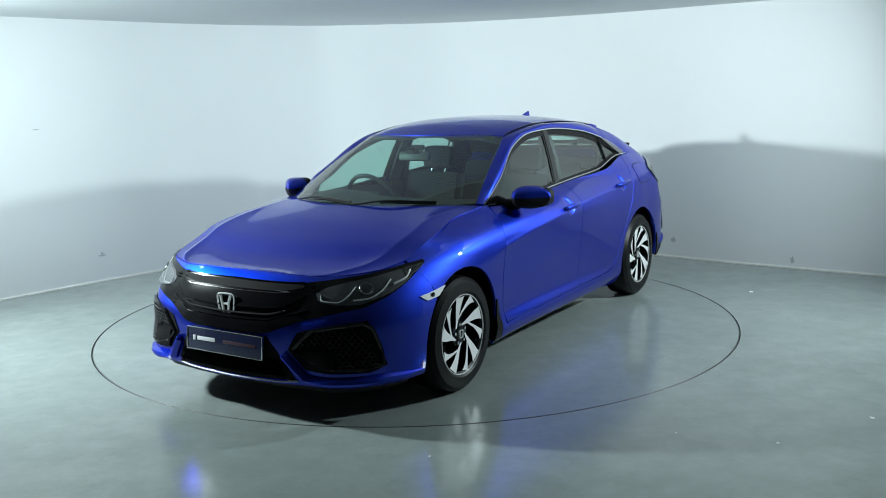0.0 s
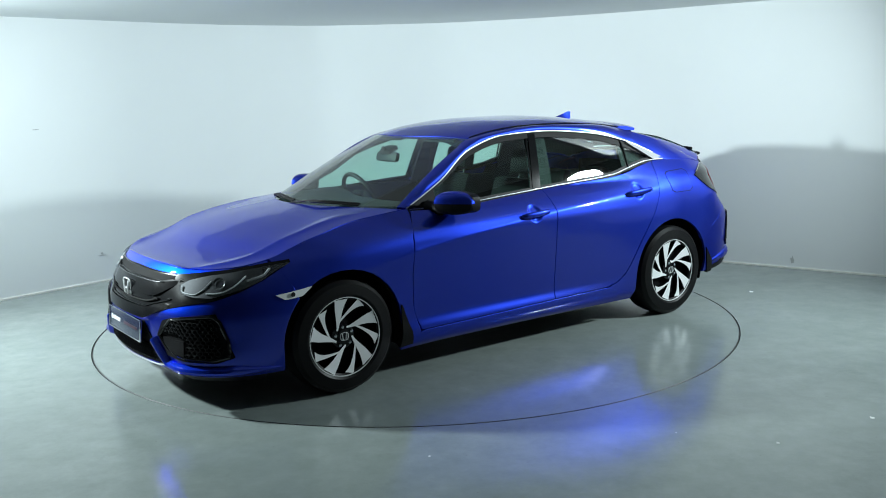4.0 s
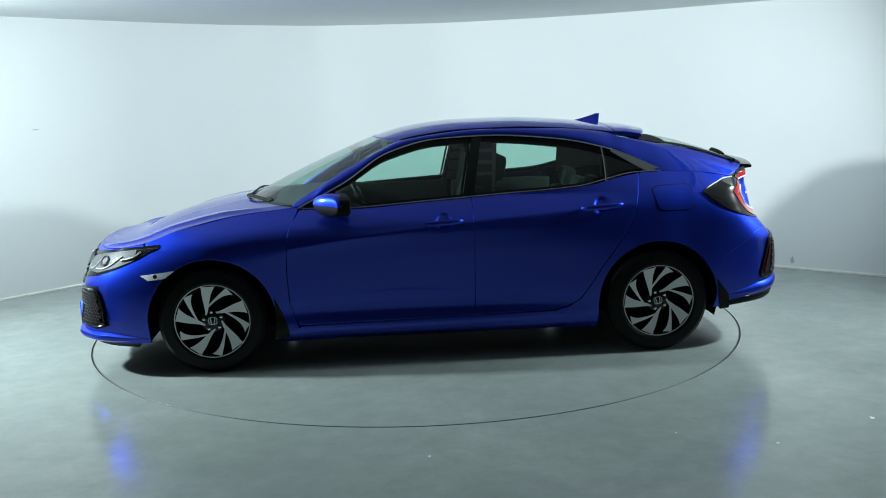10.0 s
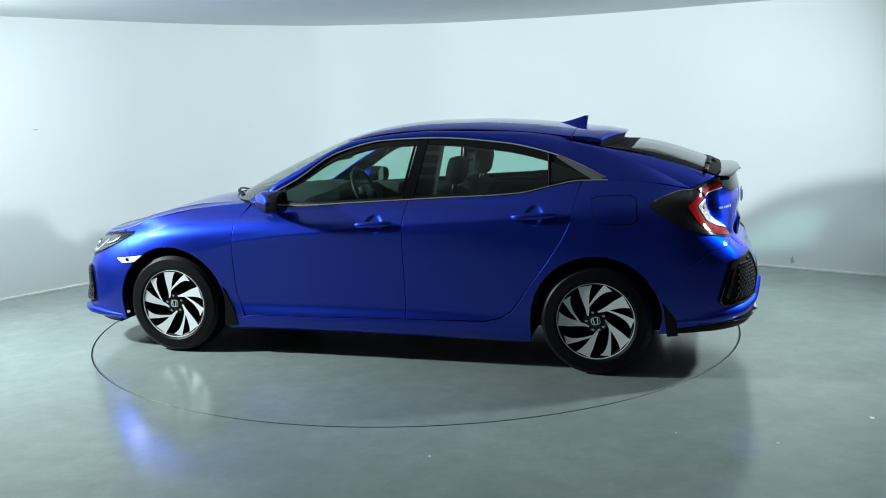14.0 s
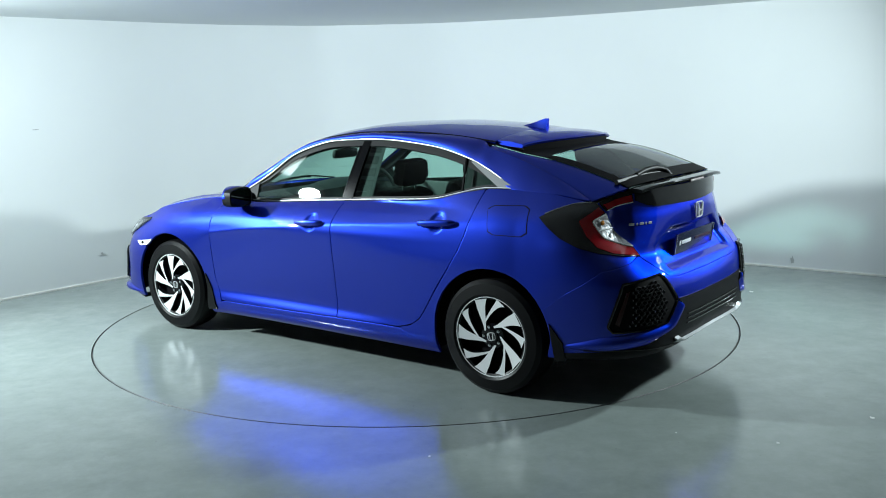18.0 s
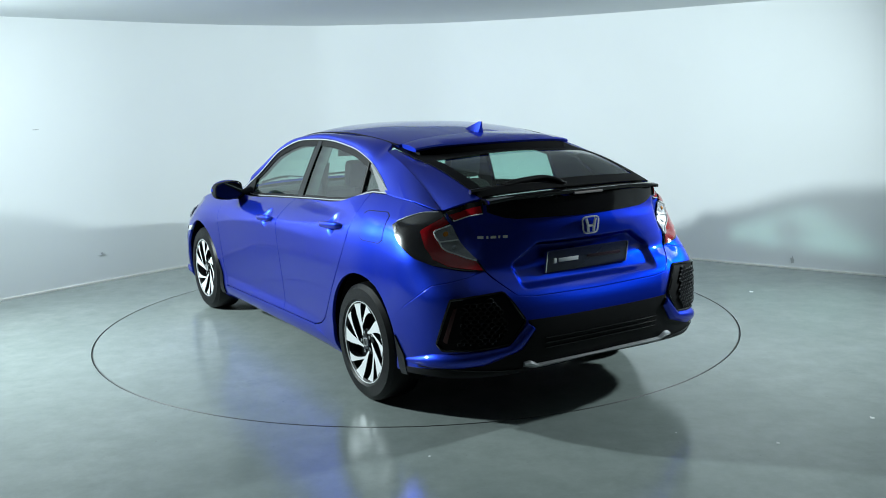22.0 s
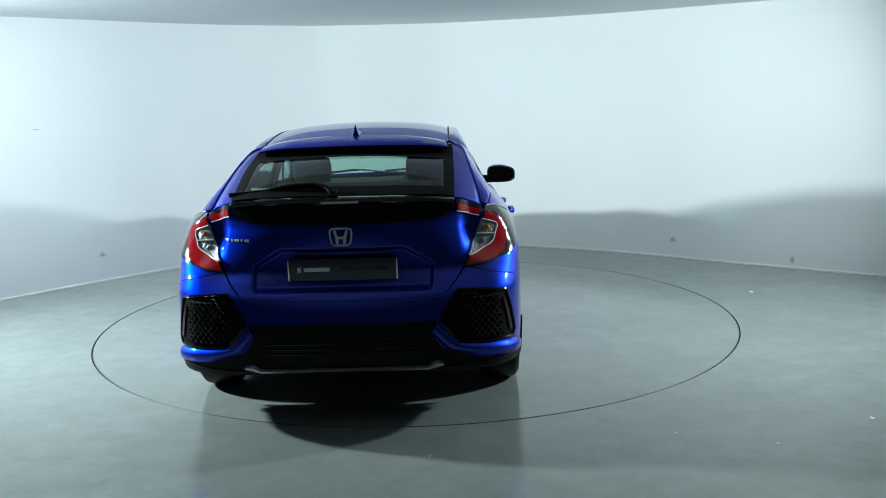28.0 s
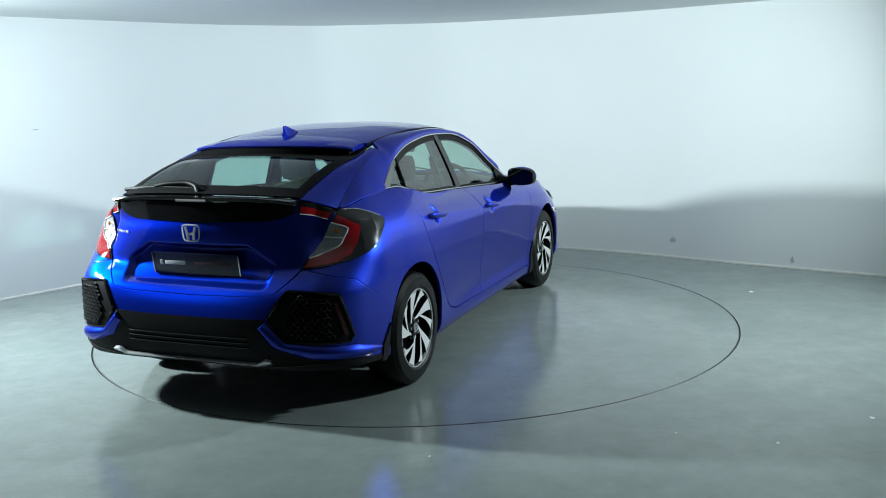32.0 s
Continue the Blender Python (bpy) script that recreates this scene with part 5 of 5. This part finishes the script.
def side_details():
    for i, sg in enumerate((1, -1)):
        mir = np.array([1, sg, 1])
        # bright window lines
        tube("window_trim", pane(line(DLO, 60), 0.014) * mir, 0.0037, TRIM, car, 6, flat=0.5, label="chrome upper window trim")
        tube("waist_trim", pane(np.array(belt_pts(0.80, -1.40, 40, 0.006)), 0.022) * mir, 0.0032, TRIM, car, 6, flat=0.6, label="chrome waist trim")
        # silver corner behind the quarter window
        G = ruled([(-1.315, 1.106), (-1.435, 1.104)], [(-1.10, 1.232), (-1.115, 1.242)], 6, 10)
        skin("corner_trim", pane(G, 0.018) * mir, CORNER, car, depth=0.02, out=(0, sg, 0), label="satin silver corner trim")
        # window divider
        tube("window_divider", pane(line([(-1.066, 1.05), (-1.062, 1.15), (-1.052, 1.262)], 10), 0.003) * mir, 0.008, BLACK_MATT, car, 6)
        # door handles
        for x0, x1, z0, z1, pr in ((0.075, -0.150, 0.850, 0.862, front_doors[i]), (-0.870, -1.125, 0.905, 0.922, rear_doors[i])):
            xs = np.linspace(x0, x1, 14)
            zs = np.linspace(z0, z1, 14)
            P = np.array([side(s_x(a), b) for a, b in zip(xs, zs)])
            bow = np.sin(np.linspace(0, math.pi, 14)) ** 0.5
            bow = bow ** 0.5
            P[:, 1] += 0.004 + 0.026 * bow
            h = tube("door_handle", P * mir, 0.009 + 0.010 * bow, PAINT, pr, 12, flat=0.62, label="blue door handle")
        # mirrors
        m = new("door_mirror")
        m.parent = car
        tagged(m, label="blue door mirror with black foot")
        nu, nv = 28, 15
        def shell(v0, v1, grow):
            V, F = [], []
            for j in range(nv):
                ph = v0 + (v1 - v0) * j / (nv - 1)
                for k in range(nu):
                    th = 2 * math.pi * k / nu
                    c, s_, e = math.cos(th), math.sin(th), 0.62
                    cx = math.copysign(abs(c) ** e, c) * math.cos(ph) ** 0.6
                    cy = math.copysign(abs(s_) ** 0.75, s_) * math.cos(ph) ** 0.6
                    x = 0.600 + ((0.135 - 0.130 * max(0, (cy + 0.5) / 1.5)) if c > 0 else 0.058) * cx * grow - 0.02 * max(0, cy)
                    y = 0.926 + 0.107 * cy * grow
                    V.append((x, sg * y, 0.985 + 0.068 * math.copysign(abs(math.sin(ph)) ** 0.9, ph) * grow * (1 - 0.18 * max(0, cy)) - 0.02 * (y - 0.935)))
            for j in range(nv - 1):
                for k in range(nu):
                    f = (j * nu + k, j * nu + (k + 1) % nu, (j + 1) * nu + (k + 1) % nu, (j + 1) * nu + k)
                    F.append(f if sg > 0 else f[::-1])
            return V, F
        V, F = shell(0.02, math.pi / 2 - 0.01, 1.0)
        cap = piece("cap", V, F, PAINT, m, "blue mirror cap")
        cap.data.materials.append(BLACK_MATT)
        for p_ in cap.data.polygons:
            p_.material_index = 1 if p_.center.x < 0.540 else 0
        V, F = shell(-math.pi / 2 + 0.01, 0.05, 0.985)
        piece("base", V, F, BLACK_MATT, m, "black lower shell")
        V = [(0.530, sg * (0.926 + 0.094 * math.cos(a) * (abs(math.cos(a)) ** 3 + abs(math.sin(a)) ** 3) ** (-1 / 3)), 0.985 + 0.056 * math.sin(a) * (1 - 0.18 * max(0, math.cos(a)))) for a in np.linspace(0, 2 * math.pi, 25)[:-1]]
        piece("glass", V, [tuple(range(24))], MIRROR, m, "mirror glass")
        V, F = [], []
        for x_, k_ in ((0.528, 0.93), (0.533, 1.0), (0.555, 1.035), (0.590, 1.03)):
            for a_ in np.linspace(0, 2 * math.pi, 29)[:-1]:
                q_ = (abs(math.cos(a_)) ** 4.5 + abs(math.sin(a_)) ** 4.5) ** (-1 / 4.5)
                yy = 0.926 + 0.100 * math.cos(a_) * q_ * k_
                V.append((x_ - 0.03 * max(0, (yy - 0.935) / 0.12), sg * yy, 0.985 + 0.062 * math.sin(a_) * q_ * k_ * (1 - 0.18 * max(0, math.cos(a_) * q_)) - 0.02 * (yy - 0.935)))
        F = [(j * 28 + k, j * 28 + (k + 1) % 28, j * 28 + 28 + (k + 1) % 28, j * 28 + 28 + k) for j in range(3) for k in range(28)]
        piece("rim", V, F, BLACK_MATT, m, "black mirror surround")
        tube("foot", [(0.66, sg * 0.72, 0.945), (0.65, sg * 0.78, 0.940), (0.63, sg * 0.86, 0.945)], [0.05, 0.035, 0.030], BLACK_MATT, m, 10, flat=1.0)
        G = ruled([(0.815, 0.958), (0.60, 0.955)], [(0.80, 0.965), (0.60, 1.055)], 6, 5)
        skin("sail", pane(G, 0.008) * mir, BLACK_MATT, m, depth=0.01, out=(0, sg, 0))
        # mud flaps
        G = flank(np.swapaxes(ruled([q_x(0.990, 0.185), q_x(0.975, 0.27), q_x(0.975, 0.33), q_x(0.984, 0.44)], [q_x(0.900, 0.195), q_x(0.908, 0.268), q_x(0.940, 0.350), q_x(0.976, 0.435)], 14, 4, smooth=False), 0, 1), 0.008) * mir
        skin("mud_flap", G, RUBBER, car, depth=0.09, out=(0, sg, 0), label="black mud flap")
        G = flank(ruled([q_x(-1.742, 0.245), q_x(-1.800, 0.252)], [q_x(-1.716, 0.440), q_x(-1.790, 0.345)], 5, 7), 0.008) * mir
        skin("mud_flap", G, RUBBER, car, depth=0.10, out=(0, sg, 0), label="black mud flap")
        # roof seam
        tube("roof_seam", [(x_, sg * 0.529, float(roof_z(x_, 0.529)) + 0.001) for x_ in np.linspace(0.19, -1.165, 24)], 0.0045, BLACK_MATT, car, 5)
    # fuel flap on the left flank
    def patch(e):
        return [q_x(-1.345 + e, 0.892 - e), q_x(-1.38 + e, 0.876 - e), q_x(-1.54 - e, 0.876 - e), q_x(-1.572 - e, 0.897 - e)], [q_x(-1.318 + e, 1.000 + e), q_x(-1.348 + e, 1.018 + e), q_x(-1.53 - e, 1.024 + e), q_x(-1.560 - e, 1.008 + e)]
    b, t = patch(0.004)
    g = over("fuel_flap", b, t, BLACK_MATT, car, lift=0.0008, nu=14, nv=8, depth=0.001, sides="left", label="blue fuel flap")
    b, t = patch(0.0)
    over("flap_lid", b, t, PAINT, g, lift=0.002, nu=14, nv=8, depth=0.001, sides="left")
    # aerial fin
    V, F = [], []
    for i in range(9):
        t = i / 8
        x = -1.01 - 0.185 * t
        h = 0.075 * t ** 1.3 if i < 8 else 0.066
        w = 0.030 * (1 - 0.35 * t) * min(1, 0.25 + t * 3)
        zb = float(roof_z(x, 0)) - 0.004
        for y, z in ((-w, 0), (-w * 0.45, h * 0.5), (-0.003, h), (0.003, h), (w * 0.45, h * 0.5), (w, 0)):
            V.append((x - 0.012 * (z / 0.075), y, zb + z))
    for i in range(8):
        F += [(i * 6 + k, i * 6 + k + 1, i * 6 + 7 + k, i * 6 + 6 + k) for k in range(5)]
    F += [tuple(range(48, 54)), tuple(range(5, -1, -1))]
    piece("aerial", V, F, PAINT, car, "blue shark-fin aerial")
    # cowl and front wipers
    u = np.linspace(-1, 1, 31)
    a = np.abs(u)
    b = np.stack([1.24 - 0.34 * a ** 2, u * 0.70, 0.945 + 0.0 * a ** 2], -1)
    t = np.stack([1.08 - 0.33 * a ** 2.2, u * 0.70, 0.962 + 0.0 * a ** 2], -1)
    skin("cowl", np.stack([b, (b + t) / 2 - np.array([0, 0, 0.012]), t]), BLACK_MATT, car, depth=0.05, out=(0, 0, 1), label="black cowl under the windscreen")
    for y0, y1, dx in ((-0.50, 0.0, 0.0), (0.02, 0.50, 0.02)):
        P = line([(1.20 - 0.22 * (y0 / 0.6) ** 2, y0, 0.970), (1.145 + dx - 0.1 * ((y0 + y1) / 1.2) ** 2, (y0 + y1) / 2, 0.998), (1.16 - 0.24 * (y1 / 0.6) ** 2, y1, 0.984)], 14)
        w = tube("wiper", P, 0.006, BLACK_MATT, car, 6, label="black wiper arm")
        tube("blade", P[5:] + np.array([0.012, 0, -0.008]), 0.006, RUBBER, w, 5)


TRIM = material("bright_trim", (0.50, 0.51, 0.52), 0.3, 0.45)
CORNER = material("dull_silver", (0.13, 0.135, 0.14), 0.5, 0.3)
side_details()


def underside():
    # wheel housings
    for x in (WB, -WB):
        for sg in (1, -1):
            V, F = [], []
            n = 24
            for y, r in ((0.50, 0.40), (0.70, 0.40), (0.79 if x > 0 else 0.83, 0.395)):
                for k in range(n):
                    a = radians(-18 + 216 * k / (n - 1))
                    V.append((x + r * math.cos(a), sg * y, 0.318 + r * math.sin(a)))
            for j in range(2):
                F += [(j * n + k, j * n + k + 1, (j + 1) * n + k + 1, (j + 1) * n + k) for k in range(n - 1)]
            F.append(tuple(range(n)))
            piece("wheel_housing", V, F, PAINT_UNDER, car)
    # floor pan
    V, F = [], []
    for x0, x1, w in ((2.12, 1.74, 0.62), (1.74, 0.95, 0.55), (0.95, -0.95, 0.80), (-0.95, -1.74, 0.55), (-1.74, -2.02, 0.55)):
        v, f = box_mesh((x0 + x1) / 2, 0, 0.265 if x1 > -2 else 0.36, x0 - x1, 2 * w, 0.15, 0.02)
        F += [[i + len(V) for i in q] for q in f]
        V += v
    piece("floor_pan", V, F, PAINT_UNDER, car)
    # inner walls behind the panel gaps
    for x0, x1, z0, z1 in ((0.93, -0.93, 0.20, 0.93), (1.70, 1.0, 0.70, 0.76), (-1.0, -1.6, 0.70, 1.02)):
        G = flank(ruled(sz([(x0, z0), (x1, z0)]), sz([(x0, z1), (x1, z1)]), 16, 10), -0.035)
        both("inner_panel", G, PAINT_UNDER, car, depth=0)
    for f in (True, False):
        q, hi = (q_f, 0.66) if f else (q_r, 1.02)
        lo = 0.25 if f else 0.32
        G = flank(ruled([q(0.80, lo), q(0.4, lo), q(0.0, lo)], [q(0.66, hi), q(0.4, hi), q(0.0, hi)], 24, 8), -0.05 if f else -0.09)
        M = (G * np.array([1, -1, 1]))[:, ::-1][:, 1:]
        skin("inner_panel", np.concatenate([G, M], 1), PAINT_UNDER, car, depth=0, out=(1 if f else -1, 0, 0))


underside()


def cabin():
    def slab(name, mat, cx, cy, cz, sx, sy, sz_, bev, ry=0, label="", parent=car):
        return box(name, mat, parent, cx, cy, cz, sx, sy, sz_, bev, pose(0, 0, 0, 0, ry, 0), label)
    # headliner and inner pillars
    x = np.linspace(0.30, -1.17, 20)[:, None]
    y = np.linspace(-0.53, 0.53, 11)[None, :]
    skin("headlining", np.stack([x + 0 * y, y + 0 * x, roof_z(x, y) - 0.022], -1), LINING, car, depth=0, out=(0, 0, -1), label="grey headlining")
    # dashboard
    V, F = [], []
    prof = [(1.02, 0.93), (0.90, 0.955), (0.72, 0.965), (0.62, 0.945), (0.58, 0.88), (0.60, 0.70), (0.66, 0.55)]
    for k in range(15):
        yy = -0.68 + 1.36 * k / 14
        bump = 0.035 * math.exp(-((yy + 0.36) / 0.16) ** 2)
        for px, pz in prof:
            V.append((px - 0.14 * (abs(yy) / 0.68) ** 3, yy, pz + (bump if pz > 0.9 else 0)))
    n = len(prof)
    F = [(k * n + j, k * n + j + 1, (k + 1) * n + j + 1, (k + 1) * n + j) for k in range(14) for j in range(n - 1)]
    piece("dashboard", V, F, PLASTIC, car, "dark dashboard")
    # steering wheel on the right
    st = new("steering_wheel")
    st.parent = car
    tagged(st, label="black steering wheel")
    m = pose(0.46, -0.36, 0.905, 0, -66, 0)
    P = [m @ Vector((0.185 * math.cos(a), 0.185 * math.sin(a), 0)) for a in np.linspace(0, 2 * math.pi, 33)]
    tube("rim", [tuple(q) for q in P], 0.015, PLASTIC, st, 8, up=tuple((m.to_3x3() @ Vector((0, 0, 1)))))
    for a in (90, 270, 180):
        P = [m @ Vector((r * math.cos(radians(a)), r * math.sin(radians(a)), -0.02 * (1 - r / 0.185))) for r in (0.02, 0.10, 0.18)]
        tube("spoke", [tuple(q) for q in P], [0.03, 0.018, 0.014], PLASTIC, st, 6)
    V, F = box_mesh(0, 0, 0, 0.11, 0.14, 0.05, 0.02)
    piece("hub", [m @ Vector(v) for v in V], F, PLASTIC, st)
    # seats
    def seat(xc, yc, back_h, head, wide=0.46, nm="front_seat"):
        s = new(nm)
        s.parent = car
        tagged(s, label="dark cloth seat with headrest")
        slab("cushion", CLOTH, xc + 0.18, yc, 0.50, 0.52, wide, 0.18, 0.05, -6, parent=s)
        slab("backrest", CLOTH, xc - 0.17, yc, 0.50 + back_h / 2, 0.15, wide, back_h, 0.055, -18, parent=s)
        if head:
            hz = 0.50 + back_h + 0.10
            hx = xc - 0.17 - (back_h / 2 + 0.10) * math.tan(radians(18))
            slab("headrest", CLOTH, hx, yc, hz, 0.10, 0.25, 0.17, 0.045, -12, parent=s)
            for d in (-0.06, 0.06):
                tube("post", [(hx + 0.03, yc + d, hz - 0.16), (hx, yc + d, hz - 0.04)], 0.006, CHROME, s, 6)
        return s
    for yc in (0.37, -0.37):
        seat(-0.14, yc, 0.53, True)
    s = new("rear_bench")
    s.parent = car
    tagged(s, label="dark cloth rear bench with headrests")
    slab("cushion", CLOTH, -0.62, 0, 0.50, 0.50, 1.30, 0.18, 0.05, -4, parent=s)
    slab("backrest", CLOTH, -0.98, 0, 0.68, 0.14, 1.28, 0.48, 0.05, -20, parent=s)
    for yc in (0.38, 0.0, -0.38):
        slab("headrest", CLOTH, -1.06, yc, 0.985 if yc else 0.95, 0.09, 0.25, 0.14, 0.04, -16, parent=s)
    slab("parcel_shelf", PLASTIC, -1.50, 0, 0.92, 0.70, 1.20, 0.03, 0.008)
    # inner door cards
    for sg in (1, -1):
        for x0, x1 in ((0.80, -0.21), (-0.24, -1.00)):
            slab("door_card", PLASTIC, (x0 + x1) / 2, sg * 0.70, 0.66, x0 - x1, 0.05, 0.60, 0.02)
        # belt and inner pillar covers
        G = ruled([(-0.20, 0.96), (-0.37, 0.965)], [(-0.272, 1.33), (-0.41, 1.33)], 4, 6)
        skin("inner_pillar", pane(G, -0.03) * np.array([1, sg, 1]), LINING, car, depth=0, out=(0, -sg, 0))
        tube("seat_belt", [(-0.33, sg * 0.575, 1.20), (-0.29, sg * 0.60, 0.95), (-0.24, sg * 0.59, 0.70)], 0.022, PLASTIC, car, 4, flat=0.15)
    # interior mirror and camera housing
    rm = slab("rear_view_mirror", PLASTIC, 0.46, 0.0, 1.205, 0.035, 0.24, 0.065, 0.02, -15, "black interior mirror")
    tube("stem", [(0.46, 0, 1.225), (0.50, 0, 1.27)], 0.012, PLASTIC, rm, 6)
    slab("sensor_housing", PLASTIC, 0.45, 0.0, 1.250, 0.08, 0.11, 0.03, 0.01, 24, "black sensor housing behind the windscreen")
    for sg in (1, -1):
        slab("sun_visor", LINING, 0.20, sg * 0.30, 1.322, 0.14, 0.34, 0.02, 0.008, 14)


cabin()


put_wheels()


def motions():
    """The table turns clockwise at an even pace, and the car with it."""
    rows, drive = [], []
    for k in range(33):
        a = 236.13 - 5.4347 * k + 0.02742 * k ** 2 - 0.0013229 * k ** 3 + 1.86859e-05 * k ** 4
        rows.append((k, pose(0, 0, 0, 0, 0, a)))
        drive.append((k, pose(0, 0, 0, 0, 0, a) @ pose(-0.0632, 0.2778, 0.0)))
    walk(turntable, rows)
    walk(car, drive)


motions()
